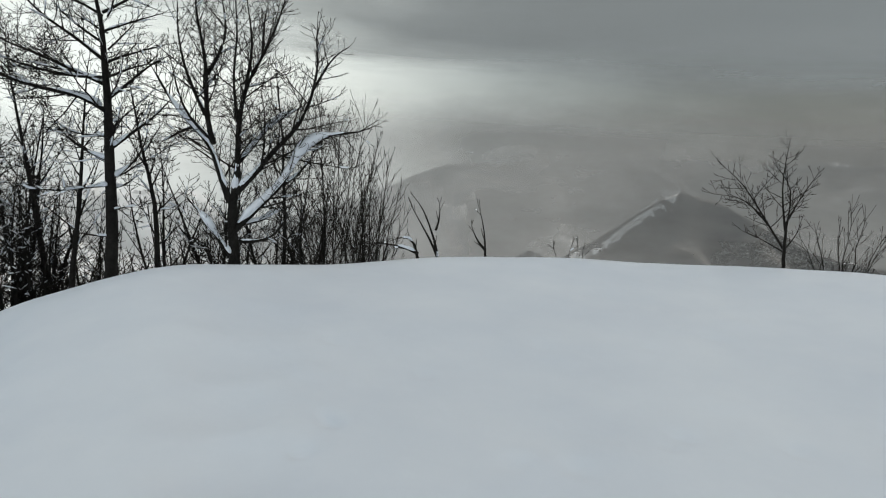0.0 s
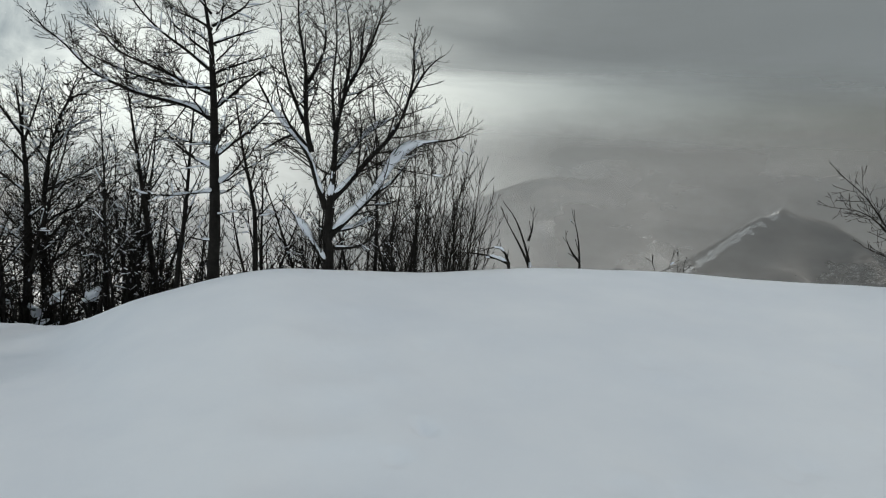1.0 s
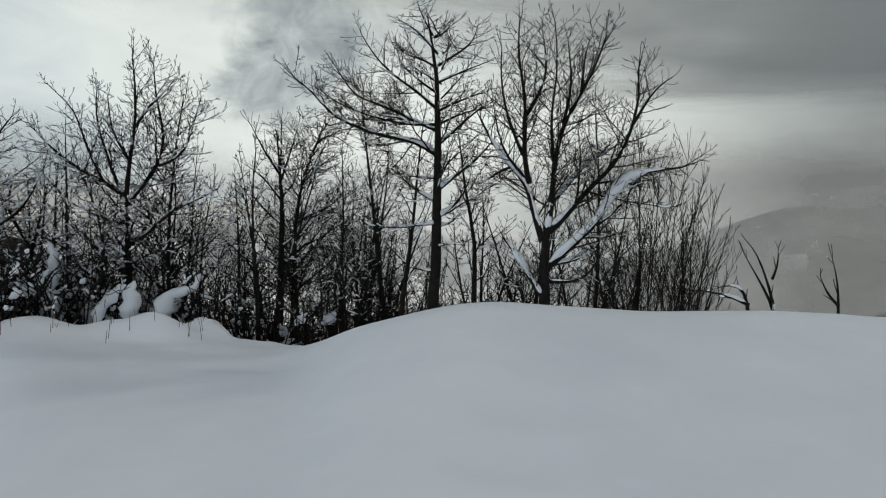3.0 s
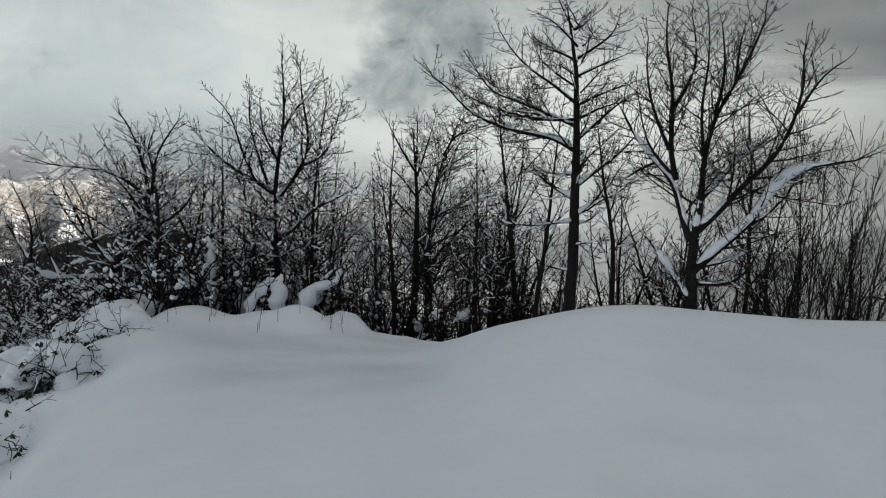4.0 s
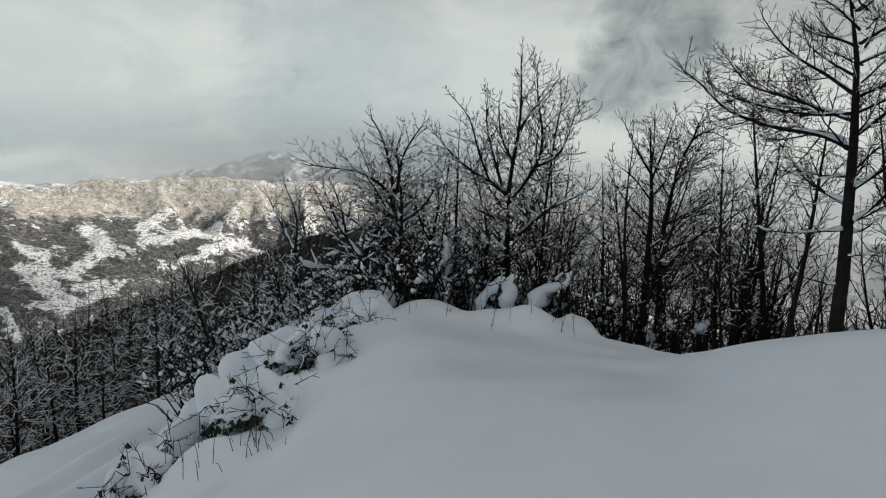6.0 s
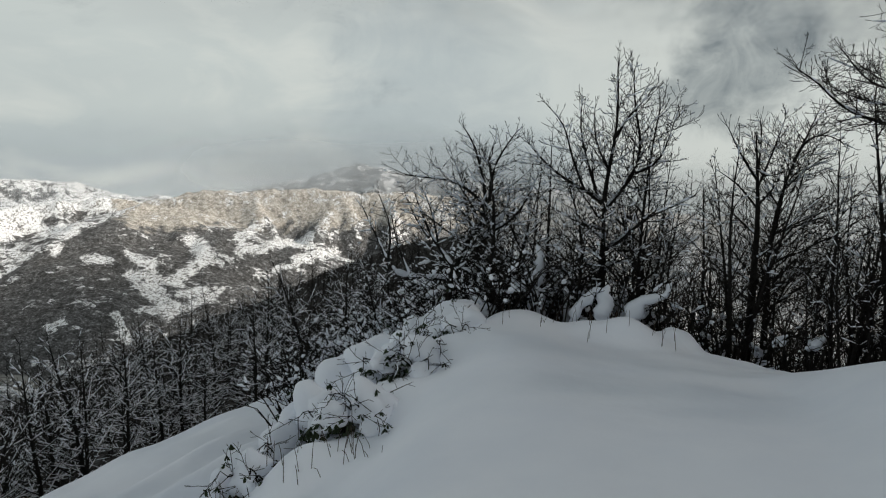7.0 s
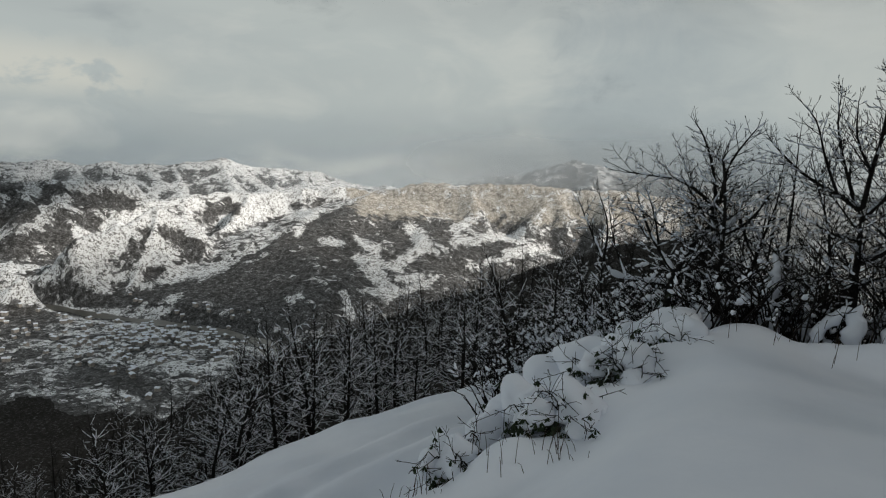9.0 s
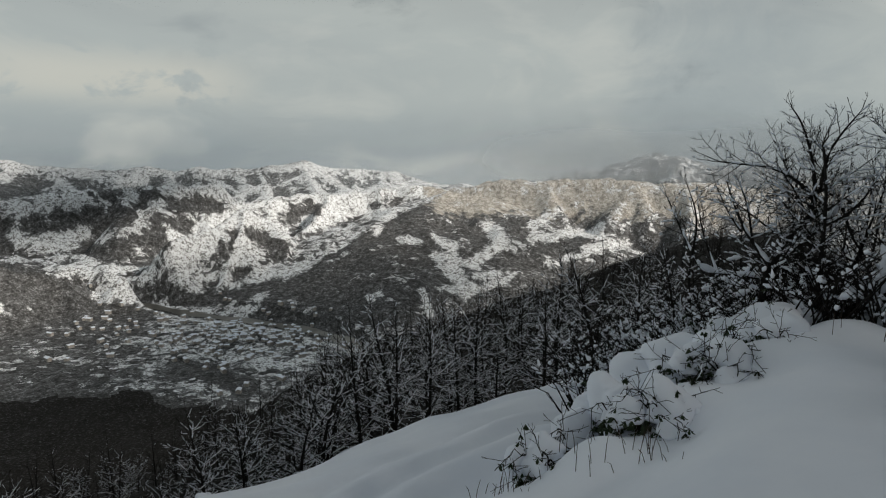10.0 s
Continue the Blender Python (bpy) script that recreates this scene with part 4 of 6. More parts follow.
def dress(w, pts, rad, level, o, snow=None):
    """Lays one branch as a tube, its snow, and lets side branches grow from it."""
    rng = w.rng
    n = len(pts)
    f = np.linspace(0, 1, n)
    end = (o["tip"] if level > 1 else 0.16) if level else 0.14
    rr = np.maximum(rad * (1 - (1 - end) * f ** 0.9), o["min_r"])
    sides = 8 if level == 0 else (6 if level == 1 else (4 if level == 2 else 3))
    if o["lean"]:
        sides = 5 if level == 0 else 3
    w.add("trunk" if level <= 1 else "crown", pts, rr, sides)
    chance = o["snow"] if snow is None else snow
    if level <= o["snow_level"] and chance > 0:
        lay_snow(w, pts, rr, chance * (1.0 if level < 2 or o["lean"] else 0.45), o["load"] * (1.3 if level <= 1 else 0.8), 4 if o["lean"] else 6, o["cap"])
    if level >= o["levels"]:
        return
    length = float(np.sum(np.linalg.norm(np.diff(pts, axis=0), axis=1)))
    count = max(1 if level > 1 else 2, int(round(length * o["density"][min(level, len(o["density"]) - 1)])))
    for i in range(count):
        g = o["bare"] if level == 0 else 0.15
        t = g + (1 - g) * (i + rng.random()) / count
        k = min(n - 2, int(t * (n - 1)))
        u = t * (n - 1) - k
        q = pts[k] * (1 - u) + pts[k + 1] * u
        ax = pts[k + 1] - pts[k]
        ax = ax / (np.linalg.norm(ax) + 1e-9)
        side = np.cross(ax, [rng.gauss(0, 1), rng.gauss(0, 1), rng.gauss(0, 1)])
        if level >= 1:
            side = side / (np.linalg.norm(side) + 1e-9)
            flatwise = np.cross(ax, [0.25, 0.1, 1.0])
            side = side * 0.75 + flatwise / (np.linalg.norm(flatwise) + 1e-9) * (1 if i % 2 else -1) + np.array([0, 0, 0.25])
        side /= np.linalg.norm(side) + 1e-9
        ang = radians(rng.uniform(*o["angle"]) + (9 if level > 1 else 0))
        dv = ax * math.cos(ang) + side * math.sin(ang)
        ln = length * o["ratio"] * (1.15 - 0.75 * t) * rng.uniform(0.6, 1.15)
        if level == 0:
            ln = length * o["ratio0"] * (1.1 - 0.8 * t) * rng.uniform(0.6, 1.2)
        ln = max(ln, 0.15)
        grow(w, q, dv, ln, max(rr[k] * o["thin"], o["min_r"]), level + 1, o)
    ax = pts[-1] - pts[-2]
    ax = ax / (np.linalg.norm(ax) + 1e-9)
    for i in range(2 if level < 2 and not o["lean"] else int(level < 3)):
        dv = ax + np.array([rng.gauss(0, 0.3), rng.gauss(0, 0.3), rng.gauss(0, 0.2)])
        grow(w, pts[-1], dv / np.linalg.norm(dv), max(length * (0.16 if level == 0 else 0.2) * rng.uniform(0.7, 1.2), 0.1), max(rr[-1], o["min_r"]), level + 1, o)


HABIT = dict(wobble=0.13, lift=0.10, tip=0.3, min_r=0.004, snow=0.5, snow_level=2, load=0.016, levels=4, density=(4.0, 4.5, 6.0, 7.0), bare=0.3, angle=(28, 60), ratio=0.42, ratio0=0.4, thin=0.5, lean=False, cap=1.1)


def habit(**k):
    o = dict(HABIT)
    o.update(k)
    return o


def part(name, me, parent, label=""):
    ob = new(name, me)
    ob.parent = parent
    if label:
        ob["label"] = label
    return ob


def finish_tree(w, name, label, m, category="tree", group="", bark=None):
    base = new(name)
    base.empty_display_size = 0.3
    base.matrix_world = m
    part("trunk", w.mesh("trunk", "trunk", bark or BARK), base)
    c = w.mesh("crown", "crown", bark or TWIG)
    if c:
        part("crown", c, base)["kind"] = "stuff"
    s = w.mesh("snow", "snow_cover", SNOW)
    if s:
        part("snow_cover", s, base, "snow lying on the branches")["kind"] = "stuff"
    return tagged(base, label, category, group)


def spot(az, r, sink=0.15):
    b = bearing(az) * r
    return Vector((b.x, b.y, float(near_height(b.x, b.y)) - sink))


def facing(az, r, sink=0.15, z=None):
    """A base at that bearing whose x axis runs to the right and y away."""
    p = spot(az, r, sink)
    if z is not None:
        p.z = z
    return Matrix.Translation(p) @ Matrix.Rotation(radians(az), 4, "Z")


def limb(w, pts, rad, o, depth=0.0, unit=0.01, level=1, snow=None):
    """A limb drawn as (side, up) in hundredths, swinging to a depth at its end."""
    n = len(pts)
    p3 = [(u * unit, depth * (i / (n - 1)) ** 1.2, v * unit) for i, (u, v) in enumerate(pts)]
    dress(w, resample(p3, max(6, 2 * n)), rad, level, o, snow)


def procedural_tree(seed, tall, rad, o, stems=1, spread=8.0):
    w = Wood(seed)
    for i in range(stems):
        a = 2 * math.pi * i / stems + seed
        lean = radians(spread if stems > 1 else 2.0) * w.rng.uniform(0.5, 1.4)
        d = (math.cos(a) * math.sin(lean), math.sin(a) * math.sin(lean), math.cos(lean))
        grow(w, (0.06 * math.cos(a) * (stems > 1), 0.06 * math.sin(a) * (stems > 1), 0), d, tall * w.rng.uniform(0.85, 1.0), rad, 0, o)
    return w


def snow_line(w, pts, rr, cover, load, sides=5, long=1.0):
    """Snow in short uneven runs that hugs the upper side of a branch."""
    rng = w.rng
    seg = np.linalg.norm(np.diff(pts, axis=0), axis=1)
    s = np.concatenate([[0], np.cumsum(seg)])
    total, a = float(s[-1]), 0.0
    while a < total * 0.92:
        run = max(0.05, min(total - a, rng.uniform(0.10, 0.42) * long))
        k = 5
        f = np.linspace(a, a + run, k)
        q = np.stack([np.interp(f, s, pts[:, c]) for c in range(3)], -1)
        d = q[-1] - q[0]
        flat = 1 - abs(d[2]) / (np.linalg.norm(d) + 1e-9)
        if rng.random() < cover * (0.25 + 1.2 * flat):
            r = np.interp(f, s, rr)
            bulge = np.array([0.15, 0.8, 1.0, rng.uniform(0.6, 1.0), 0.1])
            sr = np.minimum(r * 0.75 + load * rng.uniform(0.4, 1.0) * (0.4 + 0.6 * flat), r * 1.3 + 0.010) * bulge
            w.add("snow", q + np.array([0, 0, 1.0]) * (r * 0.55 + sr * 0.35)[:, None], sr, sides)
        a += run * rng.uniform(0.9, 1.3)


SPRAY = dict(gap=(0.10, 0.085, 0.075, 0.07), ratio=(0.50, 0.52, 0.55), angle=(38, 72), lift=0.06, wob=0.15, tip=0.0024, depth=4, cover=(0.5, 0.35, 0.15, 0.0), load=0.02, thin=0.50, lean=False, least=0.07, run=1.0)


def spray(**k):
    o = dict(SPRAY)
    o.update(k)
    return o


def bend(w, p, d, length, r0, level, o):
    """A branch that zigzags a little and turns up towards its tip."""
    rng = w.rng
    n = (4 if level < 3 else 3) if o["lean"] else (7 if length > 0.8 else 5 if length > 0.3 else 4 if length > 0.13 else 3)
    dirv = np.array(d, float)
    kink = np.array([rng.gauss(0, 1), rng.gauss(0, 1), rng.gauss(0, 0.6)]) * o["wob"]
    pts = [np.array(p, float)]
    for i in range(n - 1):
        kink = -kink * rng.uniform(0.5, 1.2)
        dirv = dirv + kink + np.array([rng.gauss(0, 0.05), rng.gauss(0, 0.05), o["lift"] * 3.0 / n])
        dirv /= np.linalg.norm(dirv)
        pts.append(pts[-1] + dirv * length / (n - 1))
    sprout(w, np.array(pts), r0, level, o)


def sprout(w, pts, r0, level, o, from_=0.12):
    """Lays one branch, its snow, and lets side twigs grow from it, one to each side in turn."""
    rng, n = w.rng, len(pts)
    f = np.linspace(0, 1, n)
    end = max(o["tip"], r0 * 0.22)
    rr = r0 + (end - r0) * f ** 0.85
    sides = (4 if level == 0 else 3) if o["lean"] else (8, 6, 4, 3, 3)[min(level, 4)]
    w.add("trunk" if level <= 1 else "crown", pts, rr, sides)
    cover = o["cover"][min(level, 3)]
    if cover:
        snow_line(w, pts, rr, cover, o["load"], 3 if o["lean"] else 5, o["run"])
    length = float(np.sum(np.linalg.norm(np.diff(pts, axis=0), axis=1)))
    if level >= o["depth"] or length < o["least"] * 1.3:
        return
    gap = o["gap"][min(level, 3)]
    ax0 = pts[-1] - pts[0]
    ax0 = ax0 / (np.linalg.norm(ax0) + 1e-9)
    plane = np.cross(ax0, np.array([rng.gauss(0, 0.7), rng.gauss(0, 0.7), 1.0]))
    plane /= np.linalg.norm(plane) + 1e-9
    count = max(1, int(length * (1 - from_) / gap))
    for i in range(count):
        t = from_ + (1 - from_) * (i + rng.uniform(0.1, 0.9)) / count
        k = min(n - 2, int(t * (n - 1)))
        u = t * (n - 1) - k
        q = pts[k] * (1 - u) + pts[k + 1] * u
        ax = pts[k + 1] - pts[k]
        ax = ax / (np.linalg.norm(ax) + 1e-9)
        side = plane * (1 if i % 2 else -1) + np.array([rng.gauss(0, 0.45), rng.gauss(0, 0.45), rng.gauss(0.12, 0.4)])
        side = side - ax * np.dot(side, ax)
        side /= np.linalg.norm(side) + 1e-9
        a = radians(rng.uniform(*o["angle"]))
        ln = length * o["ratio"][min(max(level - 1, 0), 2)] * (1.12 - 0.72 * t) * rng.uniform(0.45, 1.2)
        if ln < o["least"]:
            if rng.random() < 0.5:
                continue
            ln = o["least"]
        rk = rr[k] * (1 - u) + rr[k + 1] * u
        bend(w, q, ax * math.cos(a) + side * math.sin(a), ln, max(min(rk * o["thin"], 0.004 + 0.010 * ln), o["tip"] * 1.25), level + 1, o)
    ax = pts[-1] - pts[-2]
    ax = ax / (np.linalg.norm(ax) + 1e-9)
    for i in range(2):
        dv = ax + np.array([rng.gauss(0, 0.3), rng.gauss(0, 0.3), rng.gauss(0.1, 0.25)])
        bend(w, pts[-1], dv / np.linalg.norm(dv), max(length * rng.uniform(0.1, 0.2), o["least"]), max(end * 0.9, o["tip"]), min(level + 2, 4), o)


def grown_tree(seed, tall, rad, o, bare=0.3, wide=0.34, stems=1, spread=6.0, rise=(38, 62), limbs=6.0):
    """A free-grown tree: one or more stems, limbs that get shorter towards the top."""
    w = Wood(seed)
    rng = w.rng
    for s in range(stems):
        a = 2 * math.pi * s / stems + seed
        lean = radians(spread if stems > 1 else 2.0) * rng.uniform(0.5, 1.3)
        d = np.array([math.cos(a) * math.sin(lean), math.sin(a) * math.sin(lean), math.cos(lean)])
        n, h = 9, tall * rng.uniform(0.86, 1.0)
        pts = [np.array([0.07 * math.cos(a), 0.07 * math.sin(a), 0]) * (stems > 1)]
        for i in range(n - 1):
            d = d + np.array([rng.gauss(0, 0.05), rng.gauss(0, 0.05), 0.03])
            d /= np.linalg.norm(d)
            pts.append(pts[-1] + d * h / (n - 1))
        pts = np.array(pts)
        f = np.linspace(0, 1, n)
        rr = rad * (1 - 0.86 * f ** 0.9)
        w.add("trunk", pts, rr, 5 if o["lean"] else 8)
        count = int(limbs * h * (1 - bare))
        for i in range(count):
            t = bare + (1 - bare) * (i + rng.random()) / count
            k = min(n - 2, int(t * (n - 1)))
            u = t * (n - 1) - k
            b = i * 2.4 + rng.uniform(-0.5, 0.5)
            e = radians(rng.uniform(*rise)) * (0.75 + 0.4 * t)
            g = (t - bare) / (1 - bare)
            ln = max(0.25, h * wide * (0.72 + 0.5 * g - 1.05 * g * g) * rng.uniform(0.6, 1.15))
            bend(w, pts[k] * (1 - u) + pts[k + 1] * u, (math.cos(b) * math.cos(e), math.sin(b) * math.cos(e), math.sin(e)), ln, min(rr[k] * 0.55, 0.008 + 0.011 * ln), 1, o)
        bend(w, pts[-1], d, h * 0.1, rr[-1], 2, o)
    return w


def drawn_limbs(w, trunk, limbs, rads, o, depths, banks=None, long_bank=()):
    """Limbs given as (side, up) in hundredths of a metre; a limb that starts on another one starts at its depth."""
    t3 = resample([(u * 0.01, 0.0, v * 0.01) for u, v in trunk], 12)
    t3[1:-1, :2] += np.random.RandomState(len(limbs)).normal(0, 0.006, (10, 2))
    rt = rads[0] * (1 - (0.45 if len(trunk) == 4 else 0.9) * np.linspace(0, 1, 12) ** (1.1 if len(trunk) == 4 else 1.6))
    w.add("trunk", t3, rt, 10)
    known = [t3]
    for i, l in enumerate(limbs):
        p = np.array([(u * 0.01, 0.0, v * 0.01) for u, v in l])
        allp = np.concatenate(known)
        d2 = (allp[:, 0] - p[0, 0]) ** 2 + (allp[:, 2] - p[0, 2]) ** 2
        y0 = allp[int(np.argmin(d2)), 1]
        p[:, 1] = y0 + depths[i % len(depths)] * np.linspace(0, 1, len(p)) ** 1.3
        q = resample(p, max(7, 2 * len(p) + 1))
        known.append(resample(p, 30))
        r = rads[i + 1]
        sprout(w, q, r, 1, o, 0.14)
        bank = banks[i] if banks else 0
        if bank:
            reach = 0.92 if i in long_bank else 0.3
            m = 22
            f = np.linspace(0.02, reach, m)
            c = np.stack([np.interp(f, np.linspace(0, 1, len(q)), q[:, k]) for k in range(3)], -1)
            g = np.linspace(0, 1, m)
            nz = np.array([w.rng.uniform(0.6, 1.15) for _ in range(m)])
            nz[1:-1] = (nz[:-2] + nz[1:-1] + nz[2:]) / 3
            sr = bank * nz * (np.minimum(1, (1 - g) * 4) * (0.75 + 0.25 * np.cos(g * 9)) if i in long_bank else (1 - g) ** 0.6) * np.minimum(1, 0.35 + g * 6)
            rl = r * (1 - 0.75 * f)
            w.add("snow", c + np.array([0, -0.15, 1.0]) * (rl * 0.5 + sr * 0.5)[:, None], np.maximum(sr, 0.002), 8)


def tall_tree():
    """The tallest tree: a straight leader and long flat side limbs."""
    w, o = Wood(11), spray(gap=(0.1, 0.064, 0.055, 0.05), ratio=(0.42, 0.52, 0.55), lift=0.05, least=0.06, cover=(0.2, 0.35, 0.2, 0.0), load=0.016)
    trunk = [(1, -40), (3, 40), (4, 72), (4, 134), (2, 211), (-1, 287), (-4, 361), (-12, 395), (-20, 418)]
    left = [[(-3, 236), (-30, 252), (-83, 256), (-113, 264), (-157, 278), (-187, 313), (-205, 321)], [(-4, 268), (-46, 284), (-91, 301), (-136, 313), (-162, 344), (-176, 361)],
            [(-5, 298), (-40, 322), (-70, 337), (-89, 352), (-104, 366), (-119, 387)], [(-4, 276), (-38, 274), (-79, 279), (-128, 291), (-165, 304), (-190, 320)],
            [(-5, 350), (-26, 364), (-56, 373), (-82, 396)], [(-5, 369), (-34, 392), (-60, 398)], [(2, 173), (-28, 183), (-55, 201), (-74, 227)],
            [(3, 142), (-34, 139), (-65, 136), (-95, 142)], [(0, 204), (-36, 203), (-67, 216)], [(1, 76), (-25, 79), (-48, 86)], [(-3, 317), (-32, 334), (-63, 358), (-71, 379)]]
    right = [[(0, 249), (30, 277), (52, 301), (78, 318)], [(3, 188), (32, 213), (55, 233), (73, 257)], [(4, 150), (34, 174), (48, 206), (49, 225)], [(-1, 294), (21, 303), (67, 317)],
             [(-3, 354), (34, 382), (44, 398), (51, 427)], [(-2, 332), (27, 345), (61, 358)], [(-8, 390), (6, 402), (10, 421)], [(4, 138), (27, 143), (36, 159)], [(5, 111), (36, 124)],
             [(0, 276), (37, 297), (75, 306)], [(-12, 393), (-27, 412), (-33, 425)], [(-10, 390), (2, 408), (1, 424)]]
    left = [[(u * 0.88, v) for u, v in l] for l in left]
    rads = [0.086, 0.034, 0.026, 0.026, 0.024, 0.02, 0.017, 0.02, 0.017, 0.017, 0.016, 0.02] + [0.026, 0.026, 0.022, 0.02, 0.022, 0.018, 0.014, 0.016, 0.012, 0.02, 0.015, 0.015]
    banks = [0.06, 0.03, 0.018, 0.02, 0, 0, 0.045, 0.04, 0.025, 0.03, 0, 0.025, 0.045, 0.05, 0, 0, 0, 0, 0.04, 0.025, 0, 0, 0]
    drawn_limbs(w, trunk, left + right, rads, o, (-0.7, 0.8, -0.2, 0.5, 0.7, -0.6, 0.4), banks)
    for i in range(13):
        a, z = i * 2.4, 1.5 + i * 0.2
        bend(w, (0.02, 0, z), (0.45 * math.cos(a), math.sin(a), 0.4), 1.25 - 0.06 * i, 0.014, 1, o)
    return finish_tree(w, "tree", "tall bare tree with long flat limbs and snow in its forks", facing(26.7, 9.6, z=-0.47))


def forked_tree():
    """The broad tree that forks low into snow-laden limbs."""
    w, o = Wood(23), spray(gap=(0.1, 0.070, 0.060, 0.055), least=0.06, ratio=(0.43, 0.52, 0.55), lift=0.08, cover=(0.2, 0.3, 0.12, 0.0), load=0.014)
    trunk = [(2, -40), (1, 23), (-3, 66), (-3, 106)]
    low = [[(-6, 100), (-21, 141), (-30, 175), (-51, 188), (-77, 221), (-92, 248)], [(-26, 169), (-35, 203), (-33, 250), (-38, 284), (-47, 323), (-45, 343)],
           [(-2, 104), (3, 149), (2, 197), (11, 245), (30, 279), (48, 320), (53, 340)], [(1, 112), (24, 137), (43, 165), (69, 190), (84, 221), (89, 242), (94, 279), (89, 298)],
           [(3, 149), (22, 171), (35, 192), (61, 210), (84, 225)], [(0, 66), (26, 95), (56, 124), (77, 174), (103, 188), (143, 194)], [(0, 30), (-17, 51), (-32, 78), (-51, 102)]]
    high = [[(-33, 250), (-18, 278), (-12, 304), (-18, 344), (-22, 360)], [(11, 245), (19, 286), (10, 332)], [(30, 279), (31, 319), (36, 346)], [(2, 197), (-6, 251), (2, 298), (-5, 351)],
            [(6, 73), (34, 78), (51, 89), (64, 90)], [(4, 52), (42, 54), (61, 83), (64, 104)], [(-51, 188), (-68, 181), (-92, 166)], [(-35, 203), (-57, 249), (-66, 296), (-64, 323)],
            [(89, 242), (110, 282), (126, 292)], [(56, 124), (80, 140), (104, 178)], [(-30, 175), (-60, 205), (-70, 260)]]
    rads = [0.088, 0.05, 0.04, 0.05, 0.046, 0.03, 0.05, 0.036] + [0.026, 0.025, 0.023, 0.025, 0.028, 0.026, 0.02, 0.027, 0.02, 0.023, 0.022]
    banks = [0.05, 0.012, 0.05, 0.055, 0.05, 0.08, 0.055, 0, 0, 0, 0, 0.045, 0.02, 0.015, 0, 0, 0, 0]
    drawn_limbs(w, trunk, low + high, rads, o, (0.3, -0.4, 0.4, -0.3, 0.5, -0.3, -0.2, 0.5, -0.5), banks, (0, 4, 5, 6, 11))
    return finish_tree(w, "tree", "broad bare tree forking low, thick snow on its lower limbs", facing(17.4, 8.6, z=-0.14))


def fan_clump(seed, stems, wide, tall, m, label):
    """Many thin stems from one stool, fanning out, the outer ones shorter."""
    w, o = Wood(seed), spray(gap=(0.11, 0.10, 0.085, 0.08), ratio=(0.34, 0.42, 0.5), angle=(20, 40), lift=0.16, wob=0.06, depth=3, cover=(0.05, 0.05, 0, 0))
    for i in range(stems):
        b = -1 + 2 * (i + w.rng.random()) / stems
        y = w.rng.uniform(-0.3, 0.3)
        h = tall * (1 - 0.36 * b * b) * w.rng.uniform(0.72, 1.0)
        x0, x1 = b * wide * 0.35, b * wide
        pts = resample([(x0, y * 0.4, -0.3), (x0 + (x1 - x0) * 0.3, y * 0.6, h * 0.4), (x0 + (x1 - x0) * 0.62, y * 0.9, h * 0.72), (x1, y * 1.2, h)], 8)
        pts[1:-1] += np.random.RandomState(seed + i).normal(0, 0.012, (6, 3))
        sprout(w, pts, w.rng.uniform(0.012, 0.020), 1, o, 0.22)
    return finish_tree(w, "tree", label, m)


def snowy_crown_tree():
    """An upright tree with a wide crown, snow in every fork."""
    w, o = Wood(41), spray(gap=(0.1, 0.085, 0.075, 0.07), ratio=(0.42, 0.5, 0.54), lift=0.10, cover=(0.5, 0.6, 0.4, 0.1), load=0.02, tip=0.003)
    trunk = [(1, -30), (1, 20), (-2, 89), (-2, 157), (-5, 195), (-5, 244)]
    a = [[(-7, 238), (-41, 260), (-90, 286), (-128, 322), (-148, 345)], [(-5, 240), (0, 299), (10, 355), (11, 419), (7, 468)], [(-6, 223), (25, 262), (47, 291), (58, 347), (42, 411), (39, 474)],
         [(2, 162), (37, 187), (64, 217), (120, 242), (138, 257)], [(-12, 237), (-33, 298), (-55, 371), (-52, 426)], [(-41, 260), (-67, 324), (-78, 379), (-102, 401)]]
    b = [[(10, 355), (28, 392), (55, 420), (72, 448)], [(47, 291), (88, 311), (104, 376), (111, 404)], [(-5, 195), (-39, 198), (-68, 212), (-107, 229)], [(0, 299), (-26, 344), (-28, 399)],
         [(64, -10), (61, 150), (64, 226), (73, 301), (77, 357), (88, 408)], [(-58, -10), (-37, 126), (-41, 203), (-70, 278)], [(-2, 120), (-40, 140), (-80, 175)], [(0, 130), (30, 150), (70, 160)]]
    drawn_limbs(w, trunk, [[(u * 0.9, v if v < 245 else 245 + (v - 245) * 0.88) for u, v in l] for l in a + b], [0.085, 0.04, 0.044, 0.042, 0.036, 0.034, 0.026, 0.024, 0.026, 0.026, 0.024, 0.05, 0.045, 0.02, 0.02], o, (0.6, -0.4, 0.5, -0.7, 0.6, -0.5),
                [0.035, 0.02, 0.04, 0.045, 0.02, 0.02, 0, 0.02, 0.03, 0, 0, 0, 0.03, 0.03])
    for i in range(5):
        g = i * 2.4
        bend(w, (0, 0, 1.2 + i * 0.2), (0.6 * math.cos(g), math.sin(g), 0.7), 1.1, 0.02, 1, o)
    return finish_tree(w, "tree", "bare tree with heavy snow in its crown", facing(50.4, 11.8, z=-1.27))


